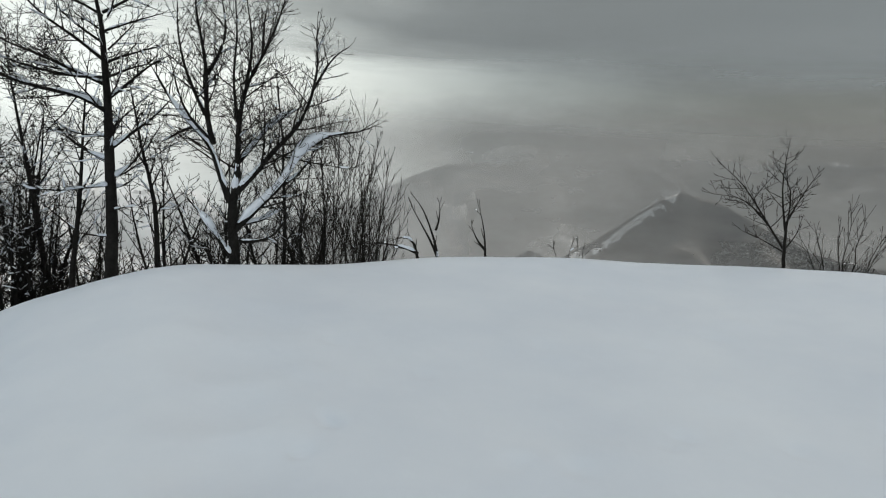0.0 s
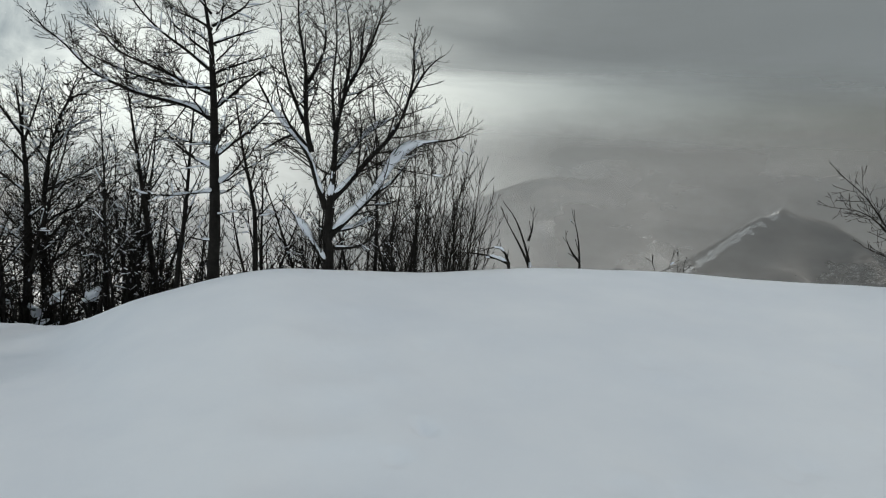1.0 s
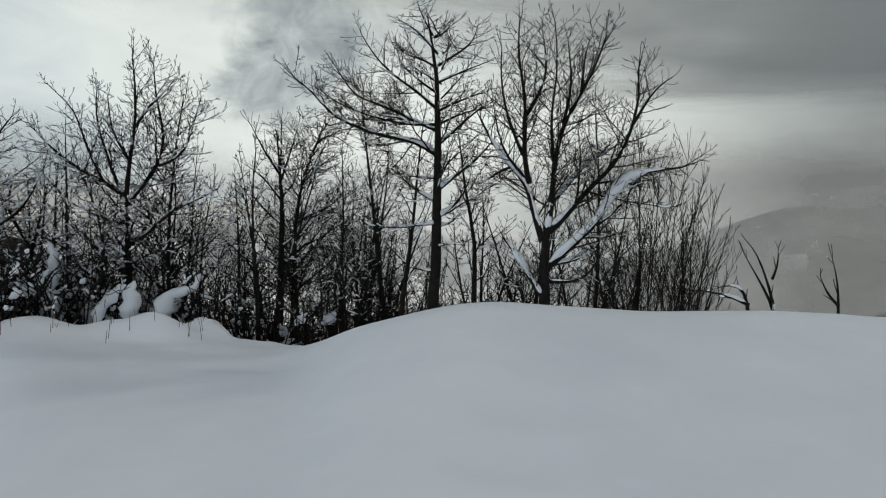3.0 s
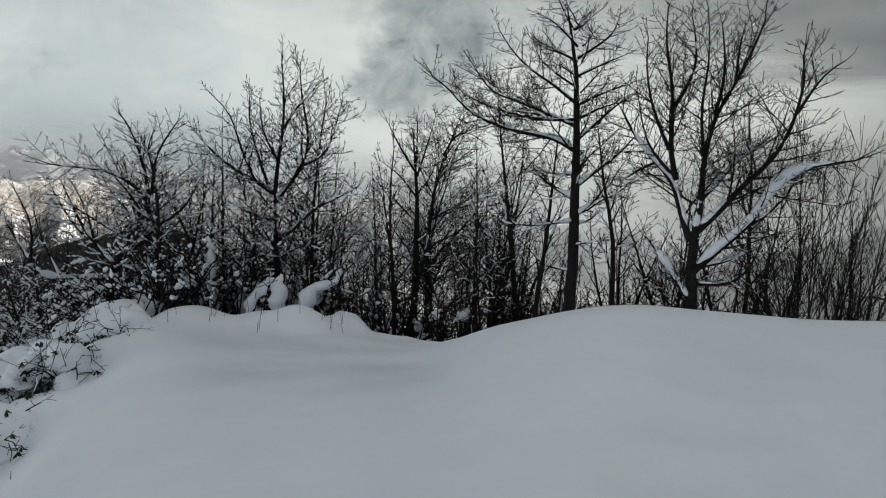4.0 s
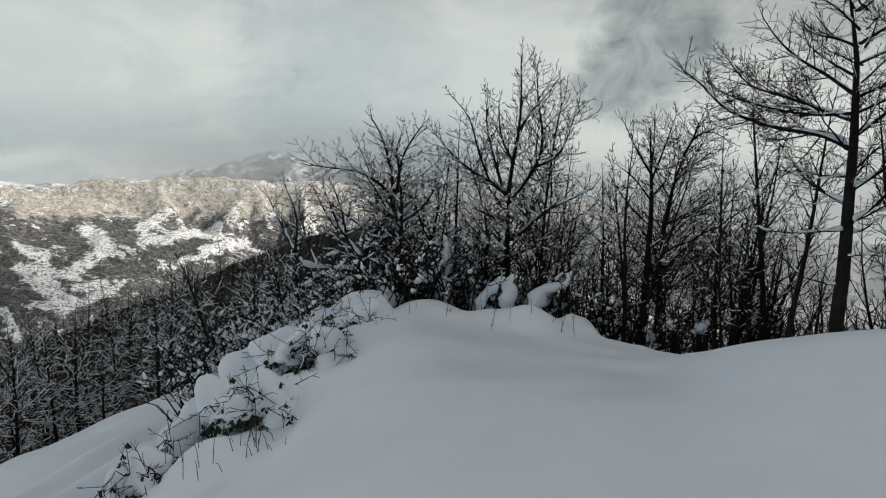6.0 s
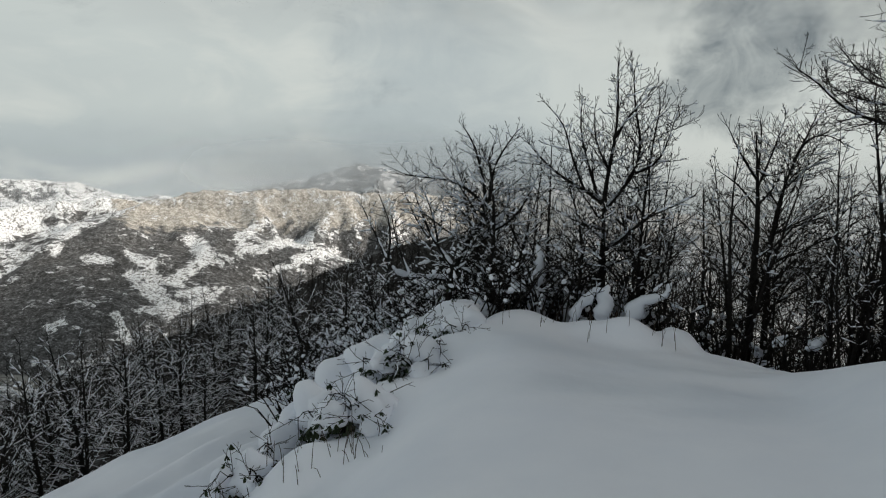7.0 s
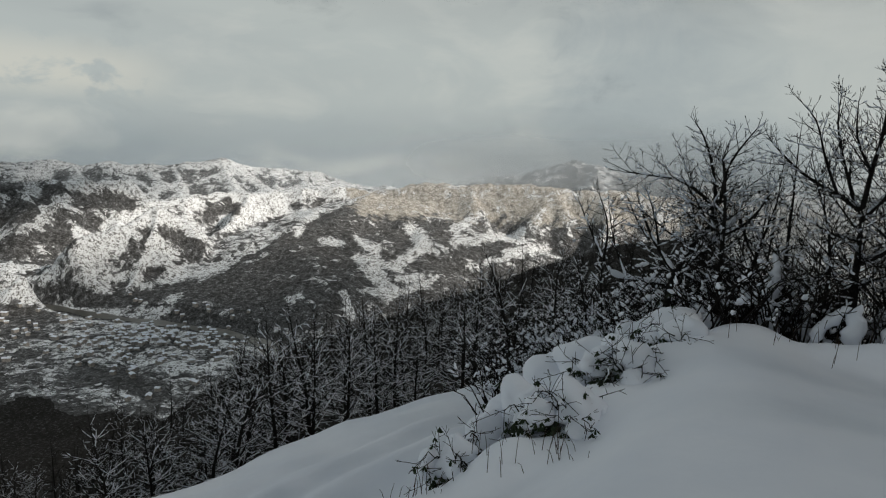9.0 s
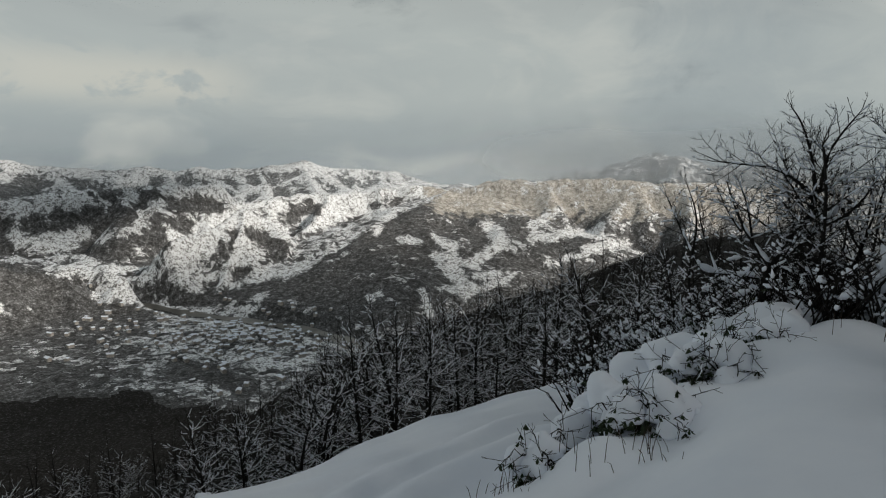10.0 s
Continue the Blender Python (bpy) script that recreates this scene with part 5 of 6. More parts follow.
def twin_tree():
    """Two stems from one foot, forking high into a round crown."""
    w, o = Wood(37), spray(gap=(0.1, 0.095, 0.078, 0.07), ratio=(0.52, 0.52, 0.54), lift=0.06, cover=(0.4, 0.5, 0.3, 0.05), load=0.018, tip=0.003)
    a = [[(12, -30), (14, 151), (12, 258), (23, 331), (39, 383), (56, 424)], [(-14, 350), (-42, 391), (-65, 437)], [(-15, 361), (-12, 423), (-16, 458)], [(-13, 340), (4, 392), (20, 454)],
         [(-10, 171), (-52, 201), (-84, 209)], [(-8, 256), (-46, 286), (-74, 322)]]
    b = [[(39, 383), (56, 424), (85, 430), (106, 411)], [(23, 331), (51, 363), (97, 400)], [(12, 183), (62, 197), (121, 212)], [(12, 258), (57, 276), (133, 305)], [(-11, 309), (17, 341), (28, 403)], [(-11, 214), (28, 248), (64, 312)],
         [(-10, 300), (-45, 345), (-85, 370)]]
    drawn_limbs(w, [(-12, -30), (-12, 149), (-8, 256), (-15, 361), (-22, 432)], a + b, [0.082, 0.075, 0.028, 0.026, 0.026, 0.024, 0.026, 0.026, 0.026, 0.024, 0.026, 0.022, 0.024, 0.022], o, (0.3, -0.5, 0.5, -0.3, 0.6),
                [0, 0.02, 0, 0, 0.03, 0.03, 0, 0.02, 0.035, 0.035, 0, 0.03, 0])
    return finish_tree(w, "tree", "twin-stemmed bare tree dusted with snow", facing(38.9, 13.3, z=-1.99))


def spreading_tree():
    """A low crooked tree whose limbs arch out over the slope."""
    w, o = Wood(43), spray(gap=(0.1, 0.085, 0.075, 0.07), ratio=(0.42, 0.5, 0.52), lift=0.06, wob=0.18, cover=(0.6, 0.65, 0.45, 0.12), load=0.024, tip=0.003)
    a = [[(7, 88), (36, 123), (73, 157), (96, 186), (101, 219)], [(9, 90), (27, 141), (54, 171), (63, 199), (30, 226), (2, 244), (-39, 245), (-70, 249)], [(59, 199), (53, 246), (43, 283), (29, 319), (20, 329)],
         [(63, 209), (67, 265), (89, 303), (98, 317)], [(7, 95), (-29, 141), (-47, 178), (-61, 214)], [(1, 74), (-37, 79), (-83, 79), (-96, 93), (-103, 111)], [(0, 55), (-37, 64), (-78, 62)]]
    b = [[(9, 60), (37, 65), (66, 55)], [(-101, 107), (-127, 157), (-149, 198)], [(-101, 107), (-94, 167), (-110, 213)], [(-65, 79), (-92, 139), (-105, 195)], [(70, 0), (69, 152), (70, 218), (57, 274)], [(-35, 143), (-56, 168), (-79, 214)],
         [(-19, 131), (-29, 187), (-46, 226)], [(97, 186), (117, 133), (142, 104)], [(73, 157), (111, 181), (138, 249)]]
    drawn_limbs(w, [(0, -60), (0, 36), (1, 69), (7, 92)], a + b, [0.085, 0.062, 0.05, 0.036, 0.032, 0.04, 0.034, 0.028, 0.028, 0.028, 0.026, 0.024, 0.06, 0.024, 0.024, 0.03, 0.028], o, (0.4, -0.4, 0.3, -0.5, 0.5, -0.3),
                [0.06, 0.04, 0.02, 0, 0.05, 0.06, 0.05, 0.03, 0.03, 0.03, 0.03, 0, 0.02, 0.02, 0.03, 0.03], (0, 5, 6))
    for i in range(9):
        g = i * 2.4
        bend(w, (0.1 + 0.05 * i, 0, 0.7 + 0.16 * i), (0.9 * math.cos(g), math.sin(g), 0.5), 1.2, 0.022, 1, o)
    return finish_tree(w, "tree", "low spreading tree weighed down by snow", facing(62.7, 11.9, z=-1.0))


def small_tree():
    w, o = Wood(45), spray(gap=(0.1, 0.075, 0.07, 0.07), ratio=(0.42, 0.5, 0.5), lift=0.10, depth=4, cover=(0.05, 0, 0, 0))
    limbs = [[(-2, 67), (-14, 126), (-11, 177)], [(-2, 44), (-29, 83), (-61, 130), (-80, 144)], [(-19, 69), (-55, 108), (-96, 108)], [(-2, 78), (12, 117), (25, 142)], [(-1, 75), (1, 127), (-26, 155)],
             [(-2, 40), (-31, 56), (-53, 65)], [(0, 44), (12, 61), (16, 84)]]
    drawn_limbs(w, [(2, -30), (2, 6), (-1, 52), (-2, 80)], limbs, [0.03, 0.018, 0.018, 0.013, 0.014, 0.014, 0.012, 0.012], o, (0.2, -0.3, 0.3, -0.2))
    return finish_tree(w, "tree", "small bare tree at the edge of the snow", facing(-27.0, 10.0, z=0.17))


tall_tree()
forked_tree()
snowy_crown_tree()
twin_tree()
spreading_tree()
small_tree()
fan_clump(31, 12, 0.80, 2.75, facing(9.3, 9.6), "bare clump of many thin upright stems")
fan_clump(32, 9, 0.55, 2.0, facing(6.2, 10.0), "lower bare clump of thin upright stems")
fan_clump(47, 7, 0.6, 1.2, facing(-31, 10.3), "low bare clump of crooked stems in the snow")
fan_clump(48, 6, 0.45, 0.75, facing(76.4, 9.4), "small bare clump of reddish twigs on the slope")

SLIM = spray(gap=(0.1, 0.09, 0.08, 0.075), ratio=(0.5, 0.52, 0.52), lift=0.06, cover=(0.3, 0.45, 0.25, 0.0), load=0.018, tip=0.003)
finish_tree(grown_tree(33, 3.6, 0.055, SLIM, 0.3, 0.26), "tree", "thin bare tree with a strip of snow on its trunk", facing(23.2, 10.6))
finish_tree(grown_tree(34, 3.9, 0.05, SLIM, 0.3, 0.24), "tree", "thin bare tree just behind the tall one", facing(29.4, 10.8))
finish_tree(grown_tree(35, 4.4, 0.058, SLIM, 0.3, 0.26), "tree", "slender bare tree beside the tall one", facing(30.7, 11.6))
finish_tree(grown_tree(36, 3.9, 0.055, SLIM, 0.35, 0.28), "tree", "slender bare tree with crooked twigs", facing(33.0, 12.4))
finish_tree(grown_tree(39, 4.9, 0.066, SLIM, 0.35, 0.26), "tree", "slender bare tree behind the drift", facing(42.5, 14.2))
finish_tree(grown_tree(42, 4.2, 0.05, SLIM, 0.25, 0.3), "tree", "bare tree with upright limbs and snowy forks", facing(54.6, 13.4))
finish_tree(grown_tree(44, 2.9, 0.05, dict(SLIM, cover=(0.6, 0.7, 0.5, 0.1), load=0.026), 0.12, 0.42, 3, 24), "tree", "low snowy tree leaning over the slope", facing(67.0, 13.6))
finish_tree(grown_tree(46, 3.2, 0.05, dict(SLIM, cover=(0.6, 0.7, 0.5, 0.1), load=0.026), 0.15, 0.4, 2, 18), "tree", "low bare tree with snow along its twigs", facing(58.5, 13.2))


def dead_stems(seed, stems, m, label):
    """A few broken crooked stems that stick out of the snow."""
    w = Wood(seed)
    for pts, rad, snow in stems:
        limb(w, pts, rad, habit(levels=2, density=(0, 2.5, 3), ratio=0.25, snow=0.3, lift=0.1, min_r=0.004), depth=0.1, unit=0.0085, snow=snow)
    return finish_tree(w, "dead_shrub", label, m, "shrub")


dead_stems(51, [([(0, -30), (-4, 20), (-18, 55), (-30, 85), (-38, 92)], 0.032, 0), ([(6, -30), (-2, 10), (-30, 55), (-45, 78)], 0.03, 0), ([(-8, 50), (-2, 70), (-4, 92)], 0.02, 0),
                ([(-32, -30), (-36, 15), (-48, 40), (-75, 30)], 0.036, 1.0), ([(-34, 10), (-60, 22), (-120, 22)], 0.024, 0.3)], facing(0.3, 9.2, z=0.12), "broken crooked stems, one bent under snow")
dead_stems(52, [([(0, -30), (-4, 30), (-8, 60), (-16, 82)], 0.028, 0), ([(-3, 20), (-18, 34), (-28, 56)], 0.02, 0)], facing(-3.8, 9.2, z=0.14), "forked dead stem in the snow")
dead_stems(53, [([(0, -30), (2, 10), (8, 30)], 0.008, 0), ([(-8, -30), (-14, 5), (-22, 20)], 0.007, 0), ([(14, -30), (18, 14), (16, 32)], 0.008, 0), ([(26, -30), (26, 22)], 0.006, 0)], facing(-10.5, 9.4, z=0.2), "thin dry twigs sticking out of the snow")

# ---------------------------------------------------------------- thicket behind the drift
BUSHY = habit(levels=2, density=(6, 6), ratio=0.5, ratio0=0.5, lift=0.06, bare=0.05, snow=0.2, min_r=0.005, snow_level=1, angle=(25, 60), lean=True)


def scatter(masters, places, rng, grow_by):
    for az, r, k in places:
        ob = masters[rng.randrange(len(masters))]
        sc = k * rng.uniform(*grow_by)
        p = spot(az, r, 0.1)
        copy_thing(ob, Matrix.Translation(p) @ Matrix.Rotation(rng.uniform(0, 6.28), 4, "Z") @ Matrix.Diagonal((sc, sc, sc * rng.uniform(0.9, 1.1), 1)))


rng = random.Random(77)
THICKET = spray(gap=(0.1, 0.14, 0.13, 0.12), ratio=(0.5, 0.5, 0.5), lift=0.07, cover=(0.3, 0.4, 0.2, 0.0), load=0.02, tip=0.0045, depth=3, lean=True)
masters = [tagged(finish_tree(grown_tree(60 + i, 3.9, 0.046, THICKET, 0.25, 0.30, 1 + i % 2, 8, limbs=5.0), "tree", "thin bare tree in the thicket", facing(14 + 8 * i, 13.5 + i)), group="thicket trees") for i in range(4)]
places = []
for i in range(76):
    az = rng.uniform(11, 50)
    places.append((az, rng.uniform(11.5, 19.0), 1.0))
for i in range(34):
    places.append((rng.uniform(18, 36), rng.uniform(11.0, 16.0), 0.72))
for i in range(7):
    places.append((rng.uniform(3.5, 14), rng.uniform(10.5, 13), 0.55))
places += [(rng.uniform(50, 68), rng.uniform(14.5, 21), 0.95) for i in range(26)]
scatter(masters, places, rng, (0.6, 1.1))
brush = [tagged(finish_tree(procedural_tree(80 + i, 1.3, 0.014, BUSHY, 6, 35), "shrub", "brown twiggy brush under the trees", facing(40 + 6 * i, 12.8), "shrub", bark=BRUSH), group="brush under the trees") for i in range(3)]
scatter(brush, [(rng.uniform(20, 60), rng.uniform(11.6, 16.5), 1.0) for i in range(26)], rng, (0.45, 0.85))


def saplings(name, count, seed, az0, az1, r0, r1, tall, lean, load, label):
    """A tangle of thin stems, each with a few twigs, snow lying on some of them."""
    w, rs = Wood(seed), random.Random(seed)
    A = np.array([rs.uniform(az0, az1) for _ in range(count)])
    Q = np.array([rs.uniform(r0, r1) for _ in range(count)])
    X, Y = -np.sin(np.radians(A)) * Q, np.cos(np.radians(A)) * Q
    Z = near_height(X, Y)
    for x, y, z in zip(X, Y, Z):
        p, h, a = np.array([x, y, z - 0.1]), tall * rs.uniform(0.35, 1.0), rs.uniform(0, 6.28)
        k = h * math.tan(radians(lean)) * rs.uniform(0.2, 1.3)
        tip = p + np.array([math.cos(a) * k, math.sin(a) * k, h])
        mid = p * 0.5 + tip * 0.5 + np.array([rs.gauss(0, 0.06), rs.gauss(0, 0.06), k * 0.25])
        w.add("crown", [p, mid, tip], [rs.uniform(0.010, 0.024), 0.010, 0.005], 3)
        for i in range(rs.randint(3, 6)):
            f = rs.uniform(0.2, 0.95)
            b = (p + (mid - p) * 2 * f) if f < 0.5 else (mid + (tip - mid) * (2 * f - 1))
            c, ln, rise = rs.uniform(0, 6.28), h * rs.uniform(0.18, 0.4), rs.uniform(0.2, 1.2)
            e = b + np.array([math.cos(c), math.sin(c), rise]) * ln / math.hypot(1, rise)
            m = (b + e) / 2 + np.array([0, 0, -0.06 * ln])
            w.add("crown", [b, m, e], [0.008, 0.0065, 0.0045], 3)
            if load and rs.random() < 0.55:
                for k in range(rs.randint(1, 3)):
                    g = load * math.exp(rs.gauss(0, 0.4))
                    c0 = b + (e - b) * rs.uniform(0.05, 0.95)
                    d = (e - b) / (np.linalg.norm(e - b) + 1e-9) * g * rs.uniform(1.0, 2.0)
                    w.add("snow", np.array([c0 - d, c0 - d * 0.2, c0 + d]) + np.array([0, 0, g * 0.6]), [g * 0.3, g, g * 0.35], 5)
    base = new(name)
    part("twigs", w.mesh("crown", "twigs", TWIG), base)["kind"] = "stuff"
    sn = w.mesh("snow", "snow_cover", SNOW)
    if sn:
        part("snow_cover", sn, base, "snow lying on the twigs")["kind"] = "stuff"
    return tagged(base, label, "undergrowth", kind="stuff")


saplings("undergrowth", 1900, 61, 9, 54, 11.0, 20.0, 1.9, 20, 0.0, "tangle of thin dark saplings behind the trees")
saplings("undergrowth", 500, 62, 36, 60, 11.3, 16.0, 1.2, 25, 0.03, "low tangle of dark twigs touched with snow")
saplings("undergrowth", 1100, 63, 54, 76, 10.8, 16.0, 1.3, 45, 0.02, "tangle of bowed twigs loaded with clumps of snow")


# ---------------------------------------------------------------- snow-laden bushes along the edge
def blob(seed, sx, sy, sz, rough=0.28, nu=18, nv=11, hang=False):
    """A rounded uneven lump of snow with a flat underside."""
    rs = np.random.RandomState(seed)
    u, v = np.meshgrid(np.arange(nu) * 2 * math.pi / nu, np.linspace(0, math.pi, nv))
    x, y, z = np.sin(v) * np.cos(u), np.sin(v) * np.sin(u), np.cos(v)
    ph = rs.uniform(0, 6.28, 12)
    k = 1 + rough * (np.sin(2.1 * x + ph[0] + 1.7 * z) * np.sin(2.6 * y + ph[1]) + 0.5 * np.sin(4.3 * x + ph[2]) * np.sin(3.9 * z + ph[3] + 2 * y) + 0.25 * np.sin(8 * y + ph[4]) * np.sin(7 * x + ph[5]))
    if hang:
        k, z = np.where(z < 0, k * (1 - 0.8 * np.abs(z) ** 1.3), k), np.where(z < 0, z * 2.2, z)
    else:
        z = np.where(z < 0, z * 0.45, z)
    co = np.stack([x * k * sx, y * k * sy, z * k * sz], -1).reshape(-1, 3)
    i, j = np.meshgrid(np.arange(nv - 1), np.arange(nu), indexing="ij")
    j1 = (j + 1) % nu
    q = np.stack([i * nu + j, (i + 1) * nu + j, (i + 1) * nu + j1, i * nu + j1], -1).reshape(-1, 4)
    me = mesh_of("snow_lump", co, q)
    me.materials.append(SNOW)
    return me


def leaf_mesh(tips, seed):
    """Whorls of long evergreen leaves that hang from the shoot tips in the cold."""
    rs = random.Random(seed)
    co, quads = [], []
    for t in tips:
        for i in range(rs.randint(5, 8)):
            a, droop, ln = rs.uniform(0, 6.28), rs.uniform(0.5, 1.4), rs.uniform(0.05, 0.095)
            d = np.array([math.cos(a) * math.cos(droop), math.sin(a) * math.cos(droop), -math.sin(droop)])
            s = np.cross(d, [0, 0, 1.0])
            s /= np.linalg.norm(s) + 1e-9
            n = np.cross(s, d)
            wd = ln * 0.17
            b = len(co)
            for f, g, dip in ((0.08, 0.25, 0), (0.45, 1.0, 0.01), (0.75, 0.8, 0.0), (1.0, 0.1, -0.02)):
                mid = t + d * ln * f + np.array([0, 0, -dip])
                co += [mid - s * wd * g + n * wd * 0.35 * g, mid, mid + s * wd * g + n * wd * 0.35 * g]
            for k in range(3):
                o = b + 3 * k
                quads += [(o, o + 3, o + 4, o + 1), (o + 1, o + 4, o + 5, o + 2)]
    me = mesh_of("leaves", np.array(co), np.array(quads))
    me.materials.append(LEAF)
    return me


def evergreen_bush(seed, wide, tall, m, label, leafy=1.0):
    """Snow heaped in smooth domes over a bush; twigs arch out from under it, leaves hang along the near rim."""
    w, rs = Wood(seed), random.Random(seed)
    o = spray(gap=(0.1, 0.13, 0.10, 0.1), ratio=(0.5, 0.5, 0.5), lift=-0.02, wob=0.2, depth=3, cover=(0.2, 0.25, 0.05, 0.0), load=0.016, tip=0.003)
    tips = []
    for i in range(int(5 * leafy) + 2):
        a = rs.uniform(3.2, 6.2) if i % 4 else rs.uniform(0, 6.28)
        ln, rise = wide * rs.uniform(0.75, 1.2), tall * rs.uniform(0.6, 1.25)
        p = [(0, 0, -0.1), (math.cos(a) * ln * 0.4, math.sin(a) * ln * 0.4, rise * 0.8), (math.cos(a) * ln * 0.75, math.sin(a) * ln * 0.75, rise), (math.cos(a) * ln, math.sin(a) * ln, rise * rs.uniform(0.15, 0.8))]
        q = resample(p, 9)
        q[2:-1] += np.array([[rs.gauss(0, 0.025) for _ in range(3)] for _ in range(6)])
        sprout(w, q, rs.uniform(0.010, 0.017), 1, o, 0.3)
        tips.append(np.array(p[3]))
    for p, r, k in w.lines["crown"]:
        if rs.random() < 0.07 * leafy:
            tips.append(p[-1])
    base = finish_tree(w, "evergreen_bush", label, m, "bush")
    domes = [(rs.uniform(-0.1, 0.1), 0.1, rs.uniform(0.62, 0.78), 0.55, 1.0), (rs.uniform(-0.85, -0.6), rs.uniform(-0.2, 0.3), rs.uniform(0.36, 0.5), 0.4, rs.uniform(0.5, 0.75)), (rs.uniform(0.6, 0.9), rs.uniform(-0.3, 0.2), rs.uniform(0.34, 0.46), 0.38, rs.uniform(0.45, 0.7)), (rs.uniform(-0.35, 0.35), rs.uniform(-0.65, -0.5), rs.uniform(0.26, 0.36), 0.28, rs.uniform(0.35, 0.5))]
    domes += [(rs.uniform(-1.0, 1.0), rs.uniform(-0.6, 0.7), rs.uniform(0.16, 0.26), rs.uniform(0.14, 0.22), rs.uniform(0.25, 0.6)) for i in range(3)]
    for i, (x, y, sx, sy, h) in enumerate(domes):
        big = i < 4
        lump = part("snow_lump", blob(seed * 20 + i, sx * wide, sy * wide, tall * h * (0.75 if big else 0.5), 0.26 if big else 0.32, 26 if big else 14, 15 if big else 9), base, "rounded heap of snow")
        lump.matrix_basis = pose(x * wide, y * wide, tall * h * (0.44 if big else 0.9), rs.uniform(-10, 10), rs.uniform(-10, 10), rs.uniform(-25, 25))
        if big:
            # leaves in bunches along the rim that faces down the slope
            for b in range(int(4 * leafy + 2 * (i == 0))):
                g = rs.uniform(3.4, 6.0)
                cx, cy = x * wide + math.cos(g) * sx * wide * 1.02, y * wide + math.sin(g) * sy * wide * 1.02
                for k in range(rs.randint(4, 8)):
                    tips.append(np.array([cx + rs.gauss(0, 0.05), cy + rs.gauss(0, 0.04), tall * h * rs.uniform(0.05, 0.5) + rs.gauss(0, 0.02)]))
    part("leaves", leaf_mesh(tips, seed), base, "drooping dark green leaves")["kind"] = "stuff"
    return base


# the row along the edge of the drift: bearing, distance, width, height, how leafy
BUSHES = [(69.4, 7.6, 0.46, 0.40, 1.3), (72.6, 8.0, 0.55, 0.55, 0.9), (75.8, 7.7, 0.46, 0.52, 1.2), (65.2, 8.7, 0.55, 0.44, 1.3), (67.8, 9.0, 0.72, 0.64, 0.7), (61.9, 9.6, 0.42, 0.30, 0.9), (78.4, 7.3, 0.36, 0.46, 1.2), (70.6, 9.7, 0.62, 0.70, 0.7),
          (74.0, 9.3, 0.5, 0.56, 0.7), (62.6, 10.3, 0.7, 0.6, 0.5), (66.4, 10.6, 0.6, 0.66, 0.6), (72.8, 10.8, 0.55, 0.66, 0.7)]
BUSHES += [(69.2, 11.4, 0.6, 0.7, 0.7), (60.6, 11.3, 0.45, 0.45, 0.5), (64.4, 11.8, 0.7, 0.7, 0.5), (67.2, 12.4, 0.7, 0.7, 0.5), (71.2, 12.4, 0.6, 0.65, 0.5)]
BUSHES += [(105.6, 12.0, 0.32, 0.34, 1.0)]
for i, (az, r, wide, tall, leafy) in enumerate(BUSHES):
    evergreen_bush(200 + i, wide, tall, facing(az, r, 0.1), "evergreen bush pressed down by rounded heaps of snow", leafy)


def snow_column(seed, runs, m, label):
    """A broken stem with wet snow plastered over it in thick smooth clots: (side, up, thickness) in hundredths."""
    w, rs = Wood(seed), random.Random(seed)
    for run in runs:
        p = np.array([(u * 0.01, rs.uniform(-0.04, 0.04), v * 0.01) for u, v, _ in run])
        q = resample(p, 16)
        thick = np.interp(np.linspace(0, 1, 16), np.linspace(0, 1, len(run)), [t * 0.01 for _, _, t in run])
        thick = thick * np.array([rs.uniform(0.85, 1.15) for _ in range(16)])
        thick[0], thick[-1] = thick[0] * 0.35, thick[-1] * 0.3
        w.add("snow", q + np.array([0, -0.05, 0]), thick, 12)
        stem = resample([(p[0][0] + 0.03, 0.1, p[0][2] - 0.5), (p[0][0] + 0.06, 0.08, p[0][2]), (p[len(p) // 2][0] + 0.04, 0.06, p[len(p) // 2][2]), tuple(p[-1] + np.array([0.02, 0.02, 0.06]))], 9)
        sprout(w, stem, 0.035, 1, spray(gap=(0.1, 0.2, 0.15, 0.15), ratio=(0.35, 0.5, 0.5), cover=(0.6, 0.8, 0.5, 0.1), load=0.03, depth=3, tip=0.003), 0.3)
    base = finish_tree(w, "snowy_shrub", label, m, "shrub")
    for ob in base.children:
        if ob.name.startswith("snow_cover"):
            me = ob.data
            co = np.zeros(len(me.vertices) * 3, np.float32)
            me.vertices.foreach_get("co", co)
            co = co.reshape(-1, 3)
            x, y, z = co.T * 14.0 + seed
            wave = np.stack([np.sin(1.3 * z + 0.7 * y) + 0.6 * np.sin(2.9 * z - x), np.sin(1.1 * z + 0.9 * x) * 0.8, 0.5 * np.sin(1.7 * x + z)], -1)
            me.vertices.foreach_set("co", (co + 0.022 * wave).astype(np.float32).ravel())
            me.update()
    return base


snow_column(300, [[(0, 5, 4), (-4, 24, 10), (-1, 48, 14), (0, 72, 12), (4, 92, 4)], [(-52, -8, 7), (-48, 30, 6), (-38, 58, 8), (-20, 76, 9), (-6, 88, 3)]], facing(50.3, 11.2, 0.05), "broken stem plastered with thick clots of snow")
snow_column(301, [[(-20, 20, 3), (-13, 40, 10), (-3, 62, 14), (8, 82, 9), (28, 80, 7), (44, 92, 4), (50, 110, 2)]], facing(47.8, 11.2, 0.05), "bent stem with a hanging clot of snow on its arm")
snow_column(302, [[(0, 0, 12), (0, 24, 16), (2, 46, 14), (2, 60, 5)], [(2, 55, 5), (4, 88, 9), (0, 128, 3)]], facing(55.6, 11.6, 0.05), "stub caked with snow from foot to tip")
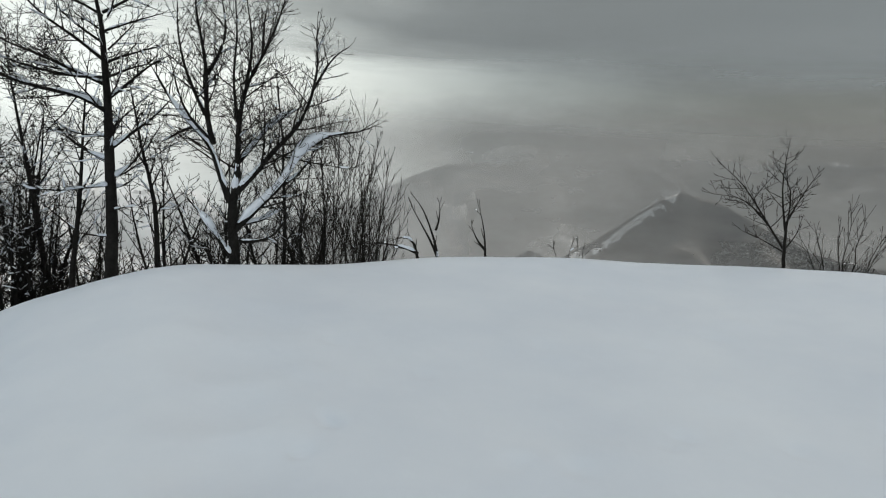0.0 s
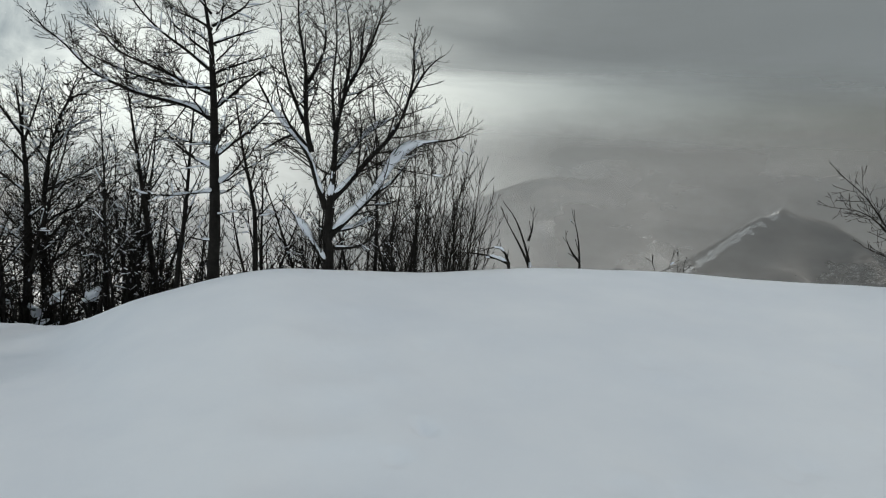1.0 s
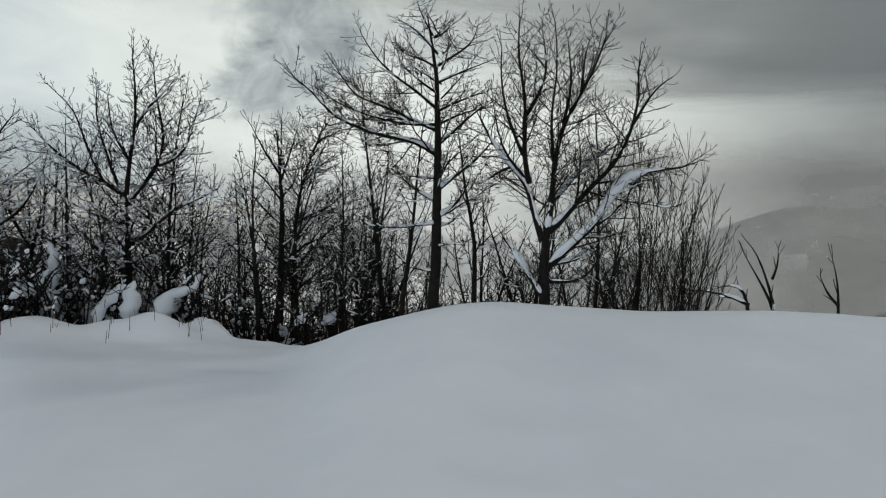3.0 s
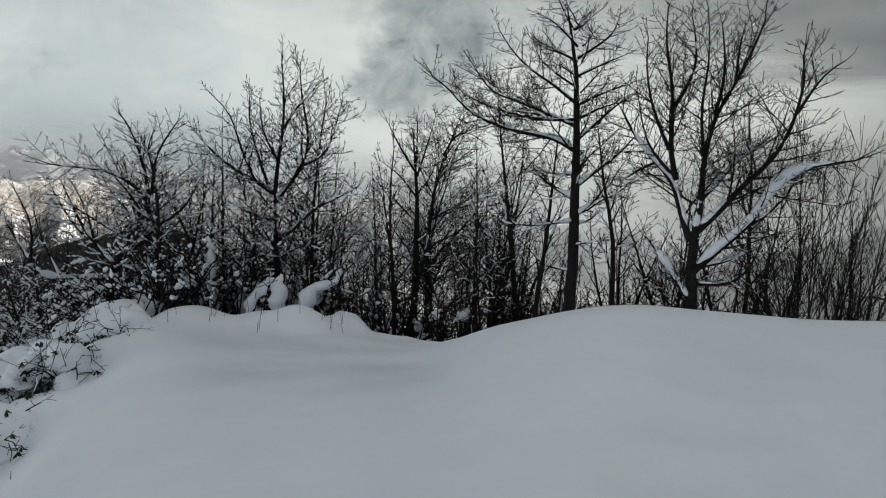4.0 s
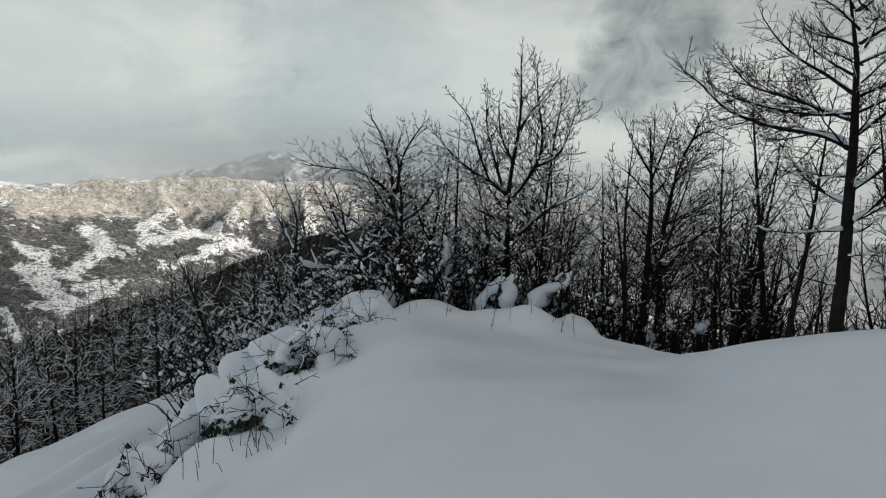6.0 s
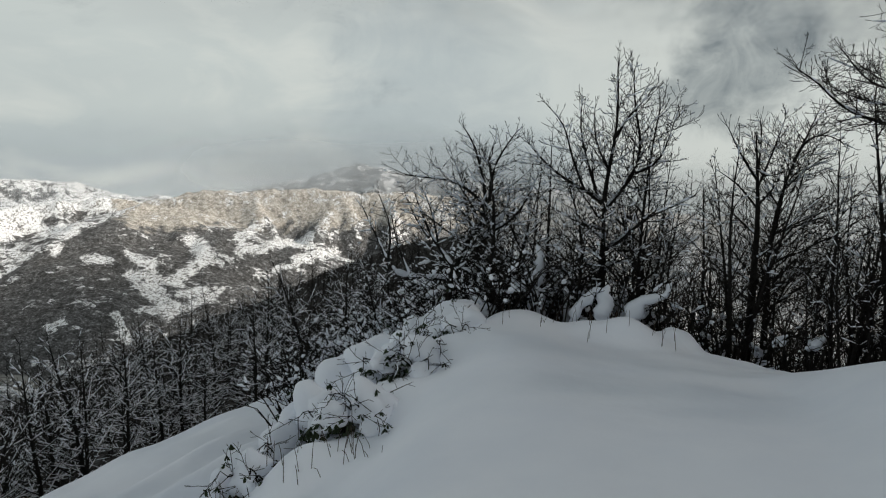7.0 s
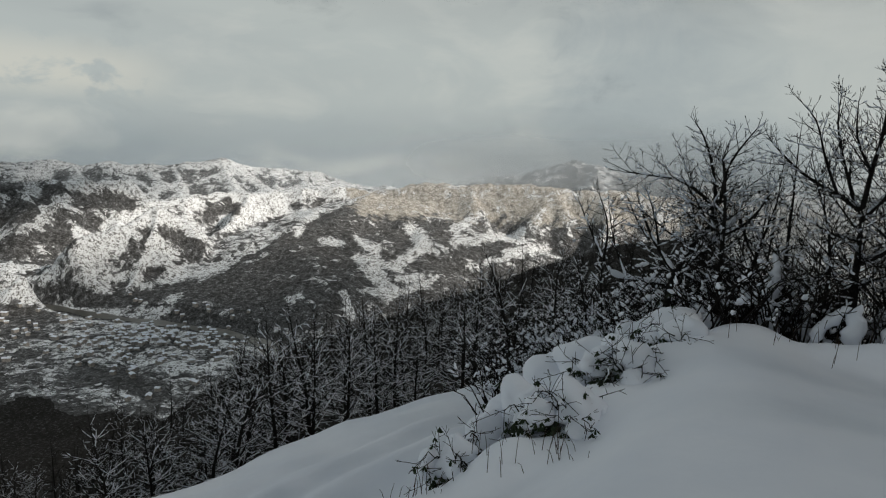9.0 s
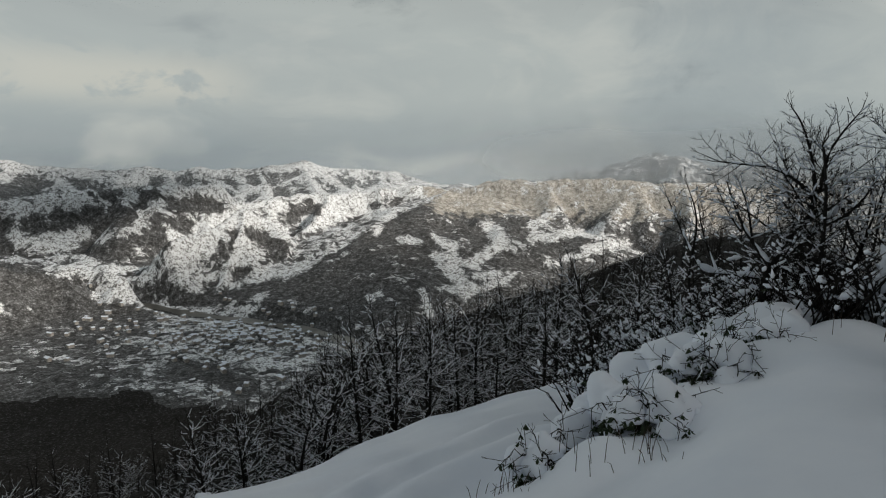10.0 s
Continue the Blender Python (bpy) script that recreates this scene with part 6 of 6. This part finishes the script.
snow_column(303, [[(0, 20, 5), (6, 50, 11), (2, 82, 12), (8, 110, 4)], [(20, 50, 5), (30, 72, 9), (46, 80, 4)]], facing(49.0, 11.9, 0.05), "forked stem wrapped in heavy snow")
snow_column(304, [[(0, 0, 5), (-3, 30, 9), (2, 60, 8), (0, 78, 3)]], facing(53.2, 11.7, 0.05), "thin stem coated with snow on one side")

SHRUBBY = habit(levels=2, density=(6, 7), ratio=0.55, ratio0=0.55, lift=0.02, bare=0.05, snow=0.95, load=0.08, min_r=0.005, snow_level=2, angle=(30, 65), lean=True, cap=8.0)
laden = [tagged(finish_tree(procedural_tree(90 + i, 1.5, 0.018, SHRUBBY, 5, 34), "shrub", "thin-stemmed shrub bowed under snow", facing(64 + 3 * i, 11.5 + i), "shrub"), group="snow-laden shrubs") for i in range(3)]
places = [(rng.uniform(62, 72), rng.uniform(10.2, 15.5), 1.0) for i in range(14)] + [(rng.uniform(52, 66), rng.uniform(11.8, 17), 0.85) for i in range(14)]
scatter(laden, places, rng, (0.55, 1.1))


def grass_tuft(seed, n, spread, m):
    w, rs = Wood(seed), random.Random(seed)
    for i in range(n):
        x, y, h = rs.gauss(0, spread), rs.gauss(0, spread), rs.uniform(0.08, 0.27)
        lx, ly = rs.gauss(0, 0.04), rs.gauss(0, 0.04)
        w.add("trunk", [(x, y, -0.05), (x + lx * 0.5, y + ly * 0.5, h * 0.6), (x + lx, y + ly, h)], [0.004, 0.0035, 0.002], 3)
    base = new("grass_tuft", w.mesh("trunk", "grass_tuft", BRUSH))
    base.matrix_world = m
    return tagged(base, "dry stalks sticking out of the snow", "grass", "dry stalks", "stuff")


for i, (az, r, n, sp) in enumerate([(70.2, 6.7, 14, 0.10), (72.2, 6.7, 7, 0.16), (75.0, 6.8, 8, 0.22), (79.6, 7.1, 13, 0.14), (82.0, 7.3, 8, 0.2), (53.0, 10.2, 9, 0.3), (49.5, 9.9, 10, 0.35), (46.0, 10.2, 7, 0.3), (59.0, 9.9, 5, 0.3)]):
    grass_tuft(400 + i, n, sp, facing(az, r, 0))


# ---------------------------------------------------------------- the woods on the flank
FLANK = spray(gap=(0.2, 0.20, 0.18, 0.18), ratio=(0.55, 0.5, 0.5), lift=0.08, cover=(0.3, 0.85, 0.7, 0.3), load=0.022, tip=0.006, depth=3, lean=True, least=0.2, run=3.5)
flank = [tagged(finish_tree(grown_tree(100 + i, 4.9, 0.085, FLANK, 0.12, 0.42, limbs=6.5, rise=(22, 52)), "tree", "bare tree on the slope streaked with snow", facing(78 + 7 * i, 24 + 6 * i)), group="trees on the slope") for i in range(5)]
places = [(80.4, 40, 1.05), (92.6, 22, 1.05), (84.0, 34, 0.95), (88, 28, 0.9), (96.5, 23, 0.9), (76.5, 36, 1.0)]
for i in range(165):
    az = rng.uniform(68, 126)
    places.append((az, 17.0 * (75 / 17.0) ** rng.random() * (1.0 if az > 76 else 1.2), rng.uniform(0.65, 1.15) * (0.8 if az > 104 else 1.0)))
scatter(flank, places, rng, (0.85, 1.1))


def wood_stuff(name, count, seed, r0, r1, label):
    """Very many simple bare trees, too far off to tell apart."""
    rs = np.random.RandomState(seed)
    kinds = []
    for i in range(5):
        w = procedural_tree(seed + i, 6.0, 0.09, habit(levels=1, density=(5.0,), ratio=0.5, ratio0=0.34, lift=0.08, bare=0.1, snow=0.2, load=0.03, min_r=0.016, snow_level=1, angle=(35, 70), tip=0.2, lean=True, cap=0.7))
        cos, qs, sl, b = [], [], [], 0
        for kind, slot in (("trunk", 0), ("crown", 0), ("snow", 1)):
            me = w.mesh(kind, "tmp", BARK)
            if me is None:
                continue
            co = np.zeros(len(me.vertices) * 3, np.float32)
            me.vertices.foreach_get("co", co)
            qi = np.zeros(len(me.loops), np.int32)
            me.loops.foreach_get("vertex_index", qi)
            cos.append(co.reshape(-1, 3)), qs.append(qi.reshape(-1, 4) + b), sl.append(np.full(len(me.polygons), slot))
            b += len(me.vertices)
            bpy.data.meshes.remove(me)
        kinds.append((np.concatenate(cos), np.concatenate(qs), np.concatenate(sl)))
    C, Q, S, base = [], [], [], 0
    for i in range(count):
        az = rs.uniform(64, 127)
        r = math.sqrt(rs.uniform(r0 * r0, r1 * r1))
        x, y = -math.sin(radians(az)) * r, math.cos(radians(az)) * r
        z = float(near_height(x, y))
        a, k = rs.uniform(0, 6.28), rs.uniform(0.6, 1.15)
        co, q, sl = kinds[rs.randint(5)]
        c, sn = math.cos(a) * k, math.sin(a) * k
        C.append(np.stack([co[:, 0] * c - co[:, 1] * sn + x, co[:, 0] * sn + co[:, 1] * c + y, co[:, 2] * k + z - 0.2], -1))
        Q.append(q + base), S.append(sl)
        base += len(co)
    me = mesh_of(name, np.concatenate(C), np.concatenate(Q), np.concatenate(S))
    me.materials.append(BARK), me.materials.append(SNOW)
    return tagged(new(name, me), label, "woods", kind="stuff")


wood_stuff("woods", 430, 500, 50, 300, "dense bare woods streaked with snow on a steep flank")
